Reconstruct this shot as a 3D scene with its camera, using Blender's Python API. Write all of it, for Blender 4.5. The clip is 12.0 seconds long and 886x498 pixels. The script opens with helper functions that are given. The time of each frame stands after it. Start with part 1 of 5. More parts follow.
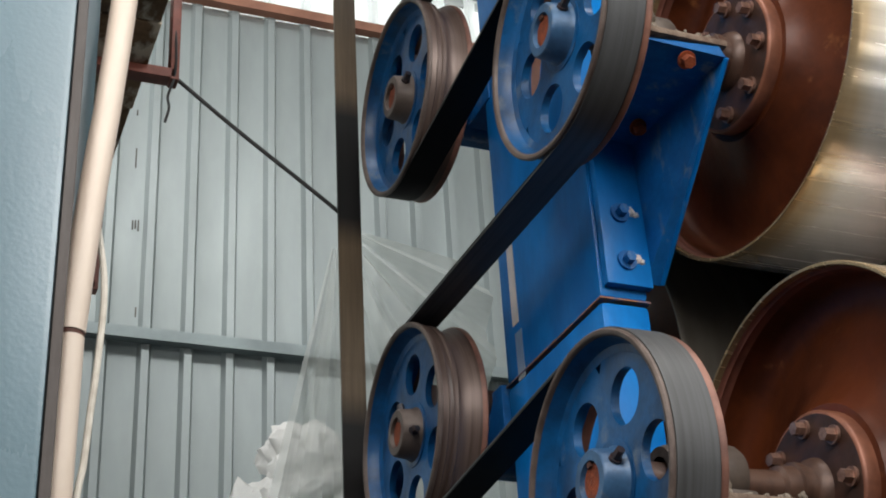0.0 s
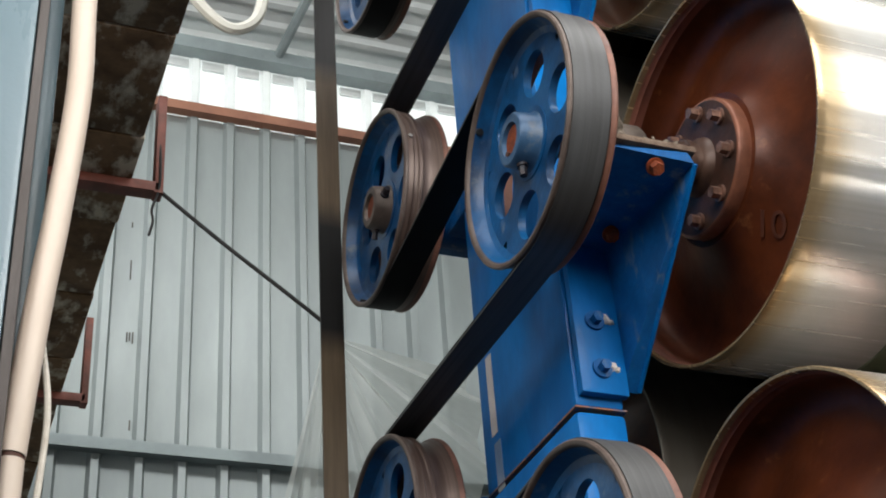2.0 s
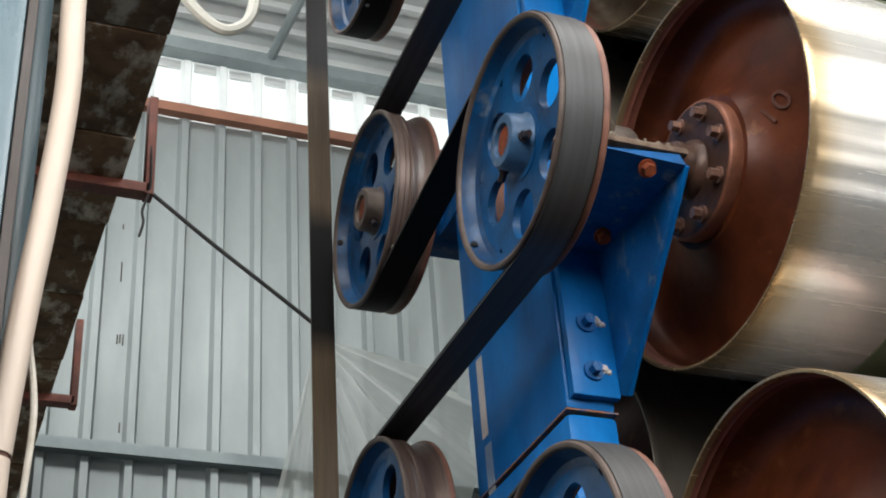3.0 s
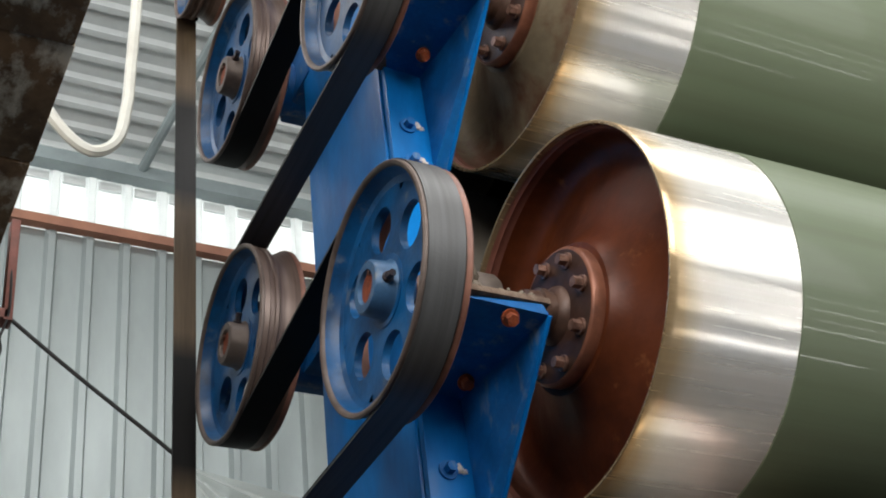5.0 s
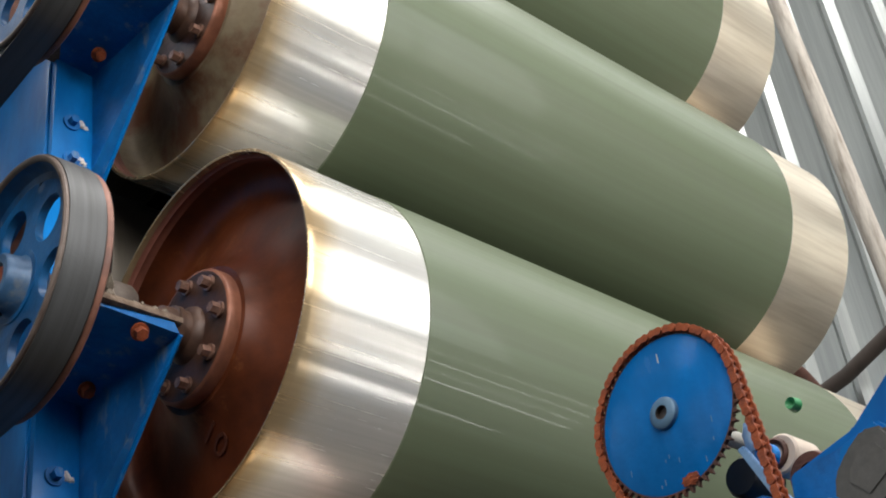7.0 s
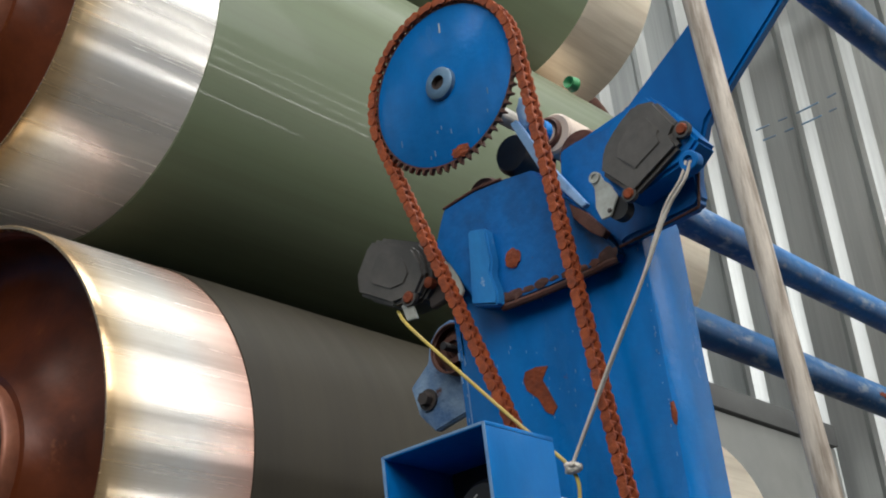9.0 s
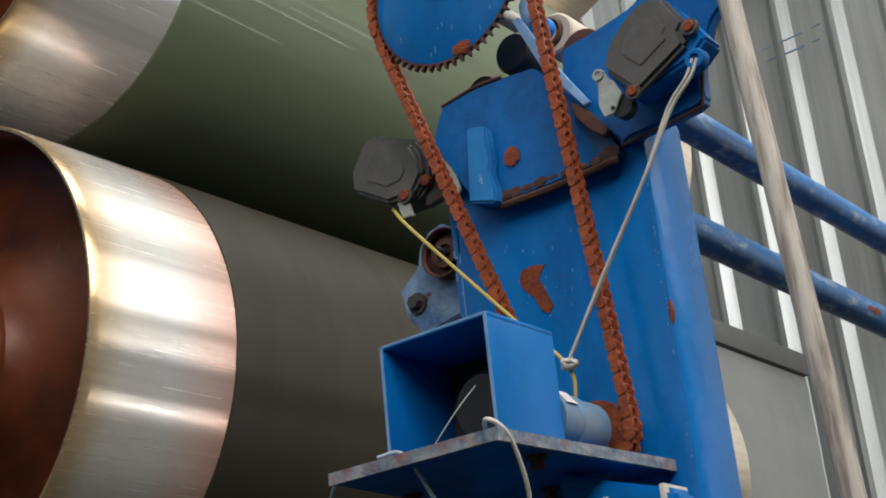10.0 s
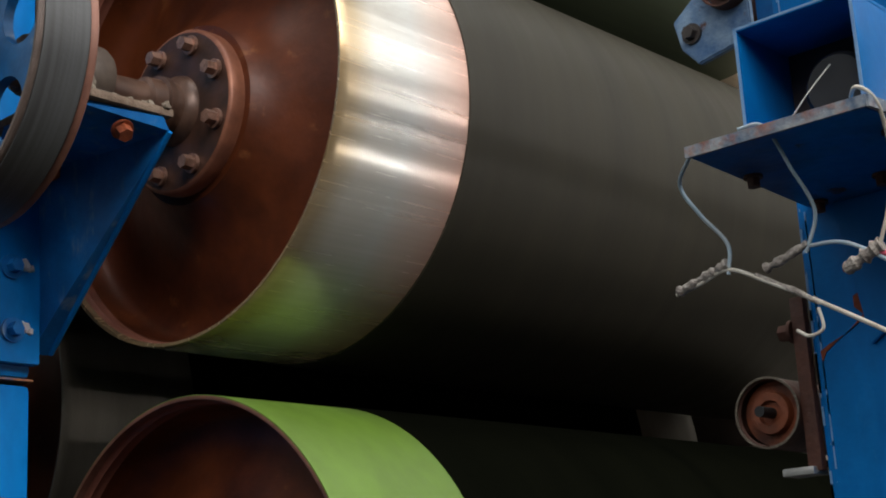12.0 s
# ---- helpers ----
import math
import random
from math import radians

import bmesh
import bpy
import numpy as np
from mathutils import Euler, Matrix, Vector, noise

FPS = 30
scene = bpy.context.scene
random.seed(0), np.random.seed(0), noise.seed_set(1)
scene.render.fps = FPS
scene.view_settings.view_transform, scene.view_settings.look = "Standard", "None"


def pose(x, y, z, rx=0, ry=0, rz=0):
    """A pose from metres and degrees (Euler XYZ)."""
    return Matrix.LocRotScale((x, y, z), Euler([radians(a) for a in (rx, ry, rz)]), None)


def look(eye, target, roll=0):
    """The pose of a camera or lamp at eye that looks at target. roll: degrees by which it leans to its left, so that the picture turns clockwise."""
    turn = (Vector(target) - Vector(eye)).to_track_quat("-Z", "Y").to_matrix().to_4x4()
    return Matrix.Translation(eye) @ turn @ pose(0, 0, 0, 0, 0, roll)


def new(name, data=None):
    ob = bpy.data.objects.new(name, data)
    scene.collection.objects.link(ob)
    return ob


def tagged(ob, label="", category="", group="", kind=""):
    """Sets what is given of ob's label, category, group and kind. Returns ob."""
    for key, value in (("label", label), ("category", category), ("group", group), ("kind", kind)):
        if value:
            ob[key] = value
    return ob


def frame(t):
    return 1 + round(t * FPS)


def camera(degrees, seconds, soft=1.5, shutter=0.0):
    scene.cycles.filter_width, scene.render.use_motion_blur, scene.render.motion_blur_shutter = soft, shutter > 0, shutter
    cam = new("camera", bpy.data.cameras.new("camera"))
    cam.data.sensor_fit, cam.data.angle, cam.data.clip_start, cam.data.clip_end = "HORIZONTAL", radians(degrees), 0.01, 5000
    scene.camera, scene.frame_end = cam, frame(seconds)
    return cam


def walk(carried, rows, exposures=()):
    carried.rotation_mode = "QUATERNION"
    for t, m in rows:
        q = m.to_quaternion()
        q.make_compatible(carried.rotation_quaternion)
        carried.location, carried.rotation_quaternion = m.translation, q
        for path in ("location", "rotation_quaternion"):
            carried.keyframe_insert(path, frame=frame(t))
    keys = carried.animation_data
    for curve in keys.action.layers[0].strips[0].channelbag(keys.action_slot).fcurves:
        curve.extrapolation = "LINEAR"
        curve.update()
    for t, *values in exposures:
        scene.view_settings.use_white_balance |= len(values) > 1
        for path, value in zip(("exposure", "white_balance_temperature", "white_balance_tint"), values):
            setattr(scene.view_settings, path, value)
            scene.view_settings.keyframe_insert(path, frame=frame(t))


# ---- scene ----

# ================= camera =================
cam = camera(33.91, 12.0, soft=1.9)
walk(cam, [
    (0.0, pose(-1.470, -1.952, 1.473, 118.69, 3.12, -21.32)),
    (0.5, pose(-1.434, -1.955, 1.477, 121.75, 3.25, -20.56)),
    (1.0, pose(-1.427, -1.973, 1.488, 122.93, 3.66, -20.33)),
    (1.5, pose(-1.408, -1.970, 1.495, 122.95, 3.75, -20.18)),
    (2.0, pose(-1.399, -1.970, 1.486, 122.87, 3.73, -20.50)),
    (2.5, pose(-1.389, -1.964, 1.495, 122.99, 3.75, -20.65)),
    (2.7, pose(-1.393, -1.956, 1.487, 123.01, 3.73, -20.76)),
    (4.3, pose(-1.386, -1.997, 1.519, 122.96, 5.49, -22.66)),
    (4.5, pose(-1.370, -1.998, 1.545, 123.65, 6.15, -23.72)),
    (5.0, pose(-1.380, -2.005, 1.566, 126.57, 5.90, -25.33)),
    (5.5, pose(-1.371, -2.007, 1.580, 127.05, 6.48, -27.38)),
    (6.0, pose(-1.346, -2.026, 1.553, 127.22, 6.28, -32.41)),
    (6.5, pose(-1.335, -2.056, 1.555, 126.78, 6.17, -36.86)),
    (6.7, pose(-1.350, -2.075, 1.547, 126.51, 6.29, -38.65)),
    (8.3, pose(-1.292, -2.047, 1.548, 119.31, 6.82, -46.02)),
    (8.5, pose(-1.297, -2.051, 1.540, 117.51, 6.74, -47.54)),
    (9.0, pose(-1.262, -2.029, 1.515, 114.38, 6.40, -49.54)),
    (9.5, pose(-1.262, -2.016, 1.496, 112.33, 5.99, -50.22)),
    (10.0, pose(-1.263, -1.997, 1.494, 111.43, 5.54, -51.11)),
    (10.5, pose(-1.297, -1.949, 1.477, 110.72, 5.33, -50.30)),
    (11.0, pose(-1.313, -1.914, 1.445, 107.52, 4.35, -48.65)),
    (11.5, pose(-1.338, -1.888, 1.414, 105.48, 4.12, -46.98)),
    (12.0, pose(-1.409, -1.862, 1.383, 104.77, 3.20, -47.18)),
], exposures=[(0.0, 0.0), (12.0, 0.0)])

# ================= light =================
SUN_EL, SUN_AZ = radians(38), radians(200)
world = bpy.data.worlds.new("sky")
scene.world = world
world.use_nodes = True
wn = world.node_tree
sky = wn.nodes.new("ShaderNodeTexSky")
sky.sky_type, sky.sun_disc = "NISHITA", False
sky.sun_elevation, sky.sun_rotation = SUN_EL, SUN_AZ
wn.nodes["Background"].inputs["Strength"].default_value = 0.15
wn.links.new(sky.outputs["Color"], wn.nodes["Background"].inputs["Color"])

sun = new("sun", bpy.data.lights.new("sun", "SUN"))
sun.data.energy, sun.data.angle, sun.data.color = 0.7, radians(14), (1.0, 0.96, 0.90)
sun.matrix_world = look((0, 0, 0), (-math.sin(SUN_AZ) * math.cos(SUN_EL), -math.cos(SUN_AZ) * math.cos(SUN_EL), -math.sin(SUN_EL)))


def window_light(name, m, w, h, watts, color=(1.0, 0.98, 0.95)):
    """Daylight that enters through one opening."""
    data = bpy.data.lights.new(name, "AREA")
    data.shape, data.size, data.size_y, data.energy, data.color = "RECTANGLE", w, h, watts, color
    ob = new(name, data)
    ob.matrix_world = m
    return ob


# windows of the wall behind the viewer, and the daylight strip under the far eave
WIN_Y, WIN_Z0, WIN_Z1 = -3.4, 3.4, 5.6
SLITS = [(0.86, 0.91), (1.95, 2.00), (2.28, 2.30), (2.60, 2.63), (2.95, 2.97)]       # unseen slits added lower in the same wall, to reflect as thin lines on the drums
SLIT_X0, SLIT_X1 = 1.2, 3.45
WINDOWS = [(-4.2, 2.0), (-1.9, 1.2), (0.30, 1.2), (2.25, 1.8)]
WINDOW_WATTS = (180, 85, 110, 42)
for (wx, ww), watts in zip(WINDOWS, WINDOW_WATTS):
    window_light("window_daylight", look((wx, WIN_Y - 0.05, (WIN_Z0 + WIN_Z1) / 2), (wx, 0, (WIN_Z0 + WIN_Z1) / 2 - 0.2)), ww - 0.1, WIN_Z1 - WIN_Z0 - 0.1, watts)
for z0, z1 in SLITS:
    window_light("slit_daylight", look(((SLIT_X0 + SLIT_X1) / 2, WIN_Y - 0.05, (z0 + z1) / 2), (1.5, 0, (z0 + z1) / 2 + 1.2)), SLIT_X1 - SLIT_X0 - 0.02, z1 - z0 - 0.002, 200 * (z1 - z0))
# Unseen west opening, added to light the faces turned to -x.
window_light("west_fill_daylight", look((-5.5, -0.8, 4.2), (0, 0.3, 3.2)), 4.0, 1.9, 30)
window_light("eave_strip_daylight", look((-1.05, 4.22, 6.46), (-1.05, 0, 6.2)), 9.0, 0.38, 80)
# Unseen roof gap, added to brighten the far wall.
window_light("west_fill_skylight", look((-3.3, 1.8, 7.15), (-2.2, 2.6, 4.0)), 2.1, 3.4, 175)
# Unseen roof gap, added for the light that falls from above.
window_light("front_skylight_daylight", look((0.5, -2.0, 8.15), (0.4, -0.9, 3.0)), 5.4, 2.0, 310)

# ================= materials =================


def mat(name, color, rough=0.5, metal=0.0, second=None, scale=(8, 8, 8), amount=0.5, lo=0.4, hi=0.65,
        fine=0.0, bump=0.0, bump_scale=60.0, third=None, t_scale=3.0, t_lo=0.6, t_hi=0.7, rough2=None, spec=0.5, coat=0.0):
    """Principled surface with two scales of variation: 'second' mottles the colour, 'third' adds patches with sharp borders."""
    m = bpy.data.materials.new(name)
    m.use_nodes = True
    nt = m.node_tree
    n, l = nt.nodes, nt.links
    bsdf = n["Principled BSDF"]
    tc = n.new("ShaderNodeTexCoord")
    oi = n.new("ShaderNodeObjectInfo")
    shift = n.new("ShaderNodeVectorMath")
    shift.operation = "MULTIPLY_ADD"
    shift.inputs[1].default_value = (1, 1, 1)
    rnd = n.new("ShaderNodeVectorMath")
    rnd.operation = "SCALE"
    rnd.inputs[0].default_value = (3.1, 5.7, 4.3)
    l.new(oi.outputs["Random"], rnd.inputs["Scale"])
    l.new(tc.outputs["Object"], shift.inputs[0])
    l.new(rnd.outputs[0], shift.inputs[2])
    base = n.new("ShaderNodeRGB")
    base.outputs[0].default_value = (*color, 1)
    cur = base.outputs[0]
    rough_in = None

    def noise_mask(sc, a, b, detail=6.0):
        mp = n.new("ShaderNodeMapping")
        mp.inputs["Scale"].default_value = sc
        nz = n.new("ShaderNodeTexNoise")
        nz.inputs["Scale"].default_value, nz.inputs["Detail"].default_value, nz.inputs["Roughness"].default_value = 1.0, detail, 0.62
        mr = n.new("ShaderNodeMapRange")
        mr.inputs["From Min"].default_value, mr.inputs["From Max"].default_value = a, b
        l.new(shift.outputs[0], mp.inputs["Vector"])
        l.new(mp.outputs[0], nz.inputs["Vector"])
        l.new(nz.outputs["Fac"], mr.inputs["Value"])
        return mr.outputs[0], nz.outputs["Fac"]

    def mix(fac, a, b, k=1.0):
        mx = n.new("ShaderNodeMix")
        mx.data_type = "RGBA"
        f = fac
        if k != 1.0:
            mu = n.new("ShaderNodeMath")
            mu.operation = "MULTIPLY"
            mu.inputs[1].default_value = k
            l.new(fac, mu.inputs[0])
            f = mu.outputs[0]
        l.new(f, mx.inputs["Factor"])
        l.new(a, mx.inputs["A"])
        if isinstance(b, tuple):
            mx.inputs["B"].default_value = (*b, 1)
        else:
            l.new(b, mx.inputs["B"])
        return mx.outputs["Result"]

    if second:
        f, _ = noise_mask(scale, lo, hi)
        cur = mix(f, cur, second, amount)
    if fine:
        f, _ = noise_mask(tuple(9 * s for s in scale), 0.35, 0.65, 3.0)
        dark = tuple(c * 0.55 for c in color)
        cur = mix(f, cur, dark, fine)
    if third:
        f3, _ = noise_mask((t_scale,) * 3 if not isinstance(t_scale, tuple) else t_scale, t_lo, t_hi, 8.0)
        cur = mix(f3, cur, third)
    l.new(cur, bsdf.inputs["Base Color"])
    bsdf.inputs["Metallic"].default_value = metal
    bsdf.inputs["Specular IOR Level"].default_value = spec
    bsdf.inputs["Coat Weight"].default_value = coat
    bsdf.inputs["Coat Roughness"].default_value = 0.12
    r2 = rough2 if rough2 is not None else min(1.0, rough + 0.15)
    f, _ = noise_mask(tuple(2.3 * s for s in scale), 0.3, 0.7)
    mr = n.new("ShaderNodeMapRange")
    mr.inputs["To Min"].default_value, mr.inputs["To Max"].default_value = rough, r2
    l.new(f, mr.inputs["Value"])
    l.new(mr.outputs[0], bsdf.inputs["Roughness"])
    if bump:
        nz = n.new("ShaderNodeTexNoise")
        nz.inputs["Scale"].default_value, nz.inputs["Detail"].default_value = bump_scale, 5
        l.new(shift.outputs[0], nz.inputs["Vector"])
        bp = n.new("ShaderNodeBump")
        bp.inputs["Strength"].default_value, bp.inputs["Distance"].default_value = bump, 0.004
        l.new(nz.outputs["Fac"], bp.inputs["Height"])
        l.new(bp.outputs[0], bsdf.inputs["Normal"])
    return m


BLUE = (0.002, 0.175, 0.52)
RUST = (0.17, 0.045, 0.015)
M_BLUE = mat("blue_enamel", BLUE, 0.34, 0, (0.002, 0.082, 0.28), (5, 5, 2.2), 0.75, fine=0.25, bump=0.12, bump_scale=45,
             third=(0.04, 0.19, 0.45), t_scale=(16, 16, 5), t_lo=0.66, t_hi=0.78, spec=0.13, coat=0.06)
M_BLUE_CHIP = mat("chipped_blue_enamel", (0.002, 0.155, 0.48), 0.2, 0, (0.003, 0.088, 0.27), (7, 7, 3), 0.75, lo=0.40, hi=0.64, fine=0.3, bump=0.2, bump_scale=70,
                  third=RUST, t_scale=13.0, t_lo=0.70, t_hi=0.72, rough2=0.3, spec=0.12, coat=0.04)
M_BLUE_GRIMY = mat("grimy_blue_enamel", (0.002, 0.125, 0.40), 0.28, 0, (0.010, 0.040, 0.090), (12, 12, 9), 0.85, lo=0.48, hi=0.68, fine=0.35, bump=0.2, bump_scale=90,
                   third=(0.085, 0.032, 0.016), t_scale=22.0, t_lo=0.64, t_hi=0.69, rough2=0.5, spec=0.25)
# Paler blue for rubbed paint and for light on the upturned fold.
M_STIFF = mat("rubbed_toplit_blue_enamel", (0.022, 0.215, 0.52), 0.3, 0, (0.008, 0.13, 0.38), (30, 30, 12), 0.7, fine=0.2, third=(0.22, 0.34, 0.5), t_scale=60.0, t_lo=0.62, t_hi=0.7, spec=0.3)
M_BLUE_WORN = mat("scraped_blue_pipe_paint", (0.002, 0.15, 0.42), 0.3, 0, (0.004, 0.055, 0.19), (9, 9, 9), 0.8, fine=0.3, bump=0.2, bump_scale=90,
                  third=(0.24, 0.33, 0.44), t_scale=(26, 70, 70), t_lo=0.54, t_hi=0.66, spec=0.35)
M_BLUE_DUSTY = mat("dusty_blue_enamel", (0.003, 0.135, 0.42), 0.45, 0, (0.005, 0.065, 0.20), (9, 9, 9), 0.7, fine=0.35, bump=0.15,
                   third=(0.17, 0.23, 0.30), t_scale=(24, 24, 9), t_lo=0.56, t_hi=0.74, spec=0.25)
M_WHEEL = mat("oily_blue_wheel_paint", (0.004, 0.090, 0.25), 0.3, 0, (0.006, 0.022, 0.06), (9, 9, 9), 0.9, fine=0.35, bump=0.15, bump_scale=80,
              third=(0.16, 0.19, 0.22), t_scale=12.0, t_lo=0.60, t_hi=0.75, spec=0.4)
M_HUB = mat("worn_grey_blue_hub", (0.05, 0.13, 0.25), 0.34, 0.1, (0.02, 0.05, 0.11), (14, 14, 14), 0.8, fine=0.3, bump=0.15, bump_scale=80,
            third=(0.20, 0.21, 0.22), t_scale=18.0, t_lo=0.58, t_hi=0.74, spec=0.4)
M_SCREW = mat("oily_dark_screw", (0.03, 0.035, 0.045), 0.35, 0.3, (0.09, 0.035, 0.02), (60, 60, 60), 0.7)
M_RIM = mat("worn_cast_rim", (0.105, 0.093, 0.084), 0.36, 0.35, (0.035, 0.025, 0.02), (75, 1.5, 1.5), 0.85, lo=0.42, hi=0.6, fine=0.25, bump=0.08, third=(0.11, 0.045, 0.028), t_scale=(30, 3, 3), t_lo=0.6, t_hi=0.72)
M_RIM_BROWN = mat("worn_brown_rim", (0.125, 0.085, 0.068), 0.34, 0.35, (0.05, 0.026, 0.018), (75, 1.5, 1.5), 0.85, lo=0.42, hi=0.6, fine=0.25, bump=0.08, third=(0.20, 0.19, 0.18), t_scale=(30, 3, 3), t_lo=0.62, t_hi=0.74)
M_FRONTLIP = mat("brown_worn_lip", (0.13, 0.095, 0.078), 0.42, 0.25, (0.055, 0.035, 0.028), (14, 14, 14), 0.85, fine=0.3, bump=0.15)
M_LIP = mat("rusty_rim_lip", (0.20, 0.085, 0.055), 0.45, 0.2, (0.08, 0.032, 0.022), (12, 12, 12), 0.85, bump=0.2)
M_RUST = mat("orange_rust", (0.26, 0.05, 0.010), 0.75, 0, (0.10, 0.02, 0.008), (55, 55, 55), 0.8, bump=0.5, bump_scale=220, fine=0.3)
M_CHAIN = mat("orange_chain_rust", (0.34, 0.066, 0.010), 0.6, 0, (0.12, 0.022, 0.008), (90, 90, 90), 0.85, bump=0.4, bump_scale=260, fine=0.3)
M_RUSTDISC = mat("brown_bearing_rust", (0.24, 0.062, 0.022), 0.55, 0.1, (0.05, 0.02, 0.012), (30, 30, 30), 0.85, bump=0.3, bump_scale=150)
M_DARKRUST = mat("dark_rust", (0.10, 0.035, 0.02), 0.6, 0.1, (0.045, 0.02, 0.015), (25, 25, 25), 0.8, bump=0.35, bump_scale=150)
M_EDGE = mat("rust_eaten_blue_edge", (0.26, 0.28, 0.30), 0.6, 0, (0.03, 0.07, 0.14), (55, 55, 55), 0.9, bump=0.4, bump_scale=160, third=(0.24, 0.075, 0.03), t_scale=40.0, t_lo=0.52, t_hi=0.68)
M_SEAM = mat("rusty_weld_seam", (0.27, 0.105, 0.045), 0.6, 0, (0.06, 0.10, 0.18), (30, 30, 30), 0.85, lo=0.5, hi=0.62, bump=0.4, bump_scale=160)
M_LUG = mat("flaking_pale_blue", (0.20, 0.30, 0.42), 0.5, 0, (0.03, 0.10, 0.24), (30, 30, 30), 0.85, bump=0.4, bump_scale=140, third=(0.10, 0.04, 0.025), t_scale=40.0, t_lo=0.62, t_hi=0.7)
M_SCUFF = mat("scraped_paint", (0.17, 0.31, 0.50), 0.5, 0, (0.07, 0.19, 0.42), (60, 60, 60), 0.6)
M_BELT_OUT = mat("worn_grey_belt_rubber", (0.052, 0.053, 0.053), 0.42, 0, (0.022, 0.021, 0.020), (60, 1.2, 1.2), 0.85, fine=0.2, bump=0.05, bump_scale=160)
M_BELT = mat("flat_drive_belt", (0.007, 0.0065, 0.006), 0.5, 0, (0.004, 0.004, 0.0035), (4, 3, 1.2), 0.8, fine=0.15, bump=0.06, bump_scale=160, spec=0.18)
M_BELT_IN = mat("banded_brown_belt", (0.13, 0.092, 0.055), 0.40, 0, (0.075, 0.052, 0.032), (40, 2, 2), 0.8, fine=0.2, bump=0.05, bump_scale=160, spec=0.3)
# The second tone runs along the axis, in place of reflected streaks.
M_SILVER = mat("brushed_cylinder_steel", (0.90, 0.79, 0.65), 0.30, 1.0, (0.66, 0.54, 0.41), (2.5, 45, 45), 0.6, rough2=0.44)
# Rear bands are the same steel, darkened in colour for the shade they stand in.
M_REARBAND = mat("shade_dulled_rear_steel", (0.13, 0.115, 0.095), 0.45, 0.8, (0.08, 0.067, 0.054), (12, 2, 2), 0.7)


def banded(m, dark, period, phase):
    """Soft-edged near-black stretches along z."""
    n, l = m.node_tree.nodes, m.node_tree.links
    bsdf = n["Principled BSDF"]
    tc, sp = n.new("ShaderNodeTexCoord"), n.new("ShaderNodeSeparateXYZ")
    mu, si, mr, mx = n.new("ShaderNodeMath"), n.new("ShaderNodeMath"), n.new("ShaderNodeMapRange"), n.new("ShaderNodeMix")
    mu.operation, mu.inputs[1].default_value, mu.inputs[2].default_value = "MULTIPLY_ADD", 2 * math.pi / period, phase
    si.operation, mx.data_type = "SINE", "RGBA"
    mr.inputs["From Min"].default_value, mr.inputs["From Max"].default_value = -0.15, 0.45
    mx.inputs["B"].default_value = (*dark, 1)
    l.new(tc.outputs["Object"], sp.inputs[0]), l.new(sp.outputs[2], mu.inputs[0]), l.new(mu.outputs[0], si.inputs[0])
    l.new(si.outputs[0], mr.inputs["Value"]), l.new(mr.outputs[0], mx.inputs["Factor"])
    l.new(bsdf.inputs["Base Color"].links[0].from_socket, mx.inputs["A"])
    l.new(mx.outputs["Result"], bsdf.inputs["Base Color"])


banded(M_BELT_IN, (0.005, 0.0045, 0.004), 0.92, 2.2)


def ground(m, amount):
    """Circumferential grinding marks about the x axis: reflections smear along the axis."""
    n, l = m.node_tree.nodes, m.node_tree.links
    tg = n.new("ShaderNodeTangent")
    tg.direction_type, tg.axis = "RADIAL", "X"
    bsdf = n["Principled BSDF"]
    bsdf.inputs["Anisotropic"].default_value, bsdf.inputs["Anisotropic Rotation"].default_value = amount, 0.25
    l.new(tg.outputs[0], bsdf.inputs["Tangent"])


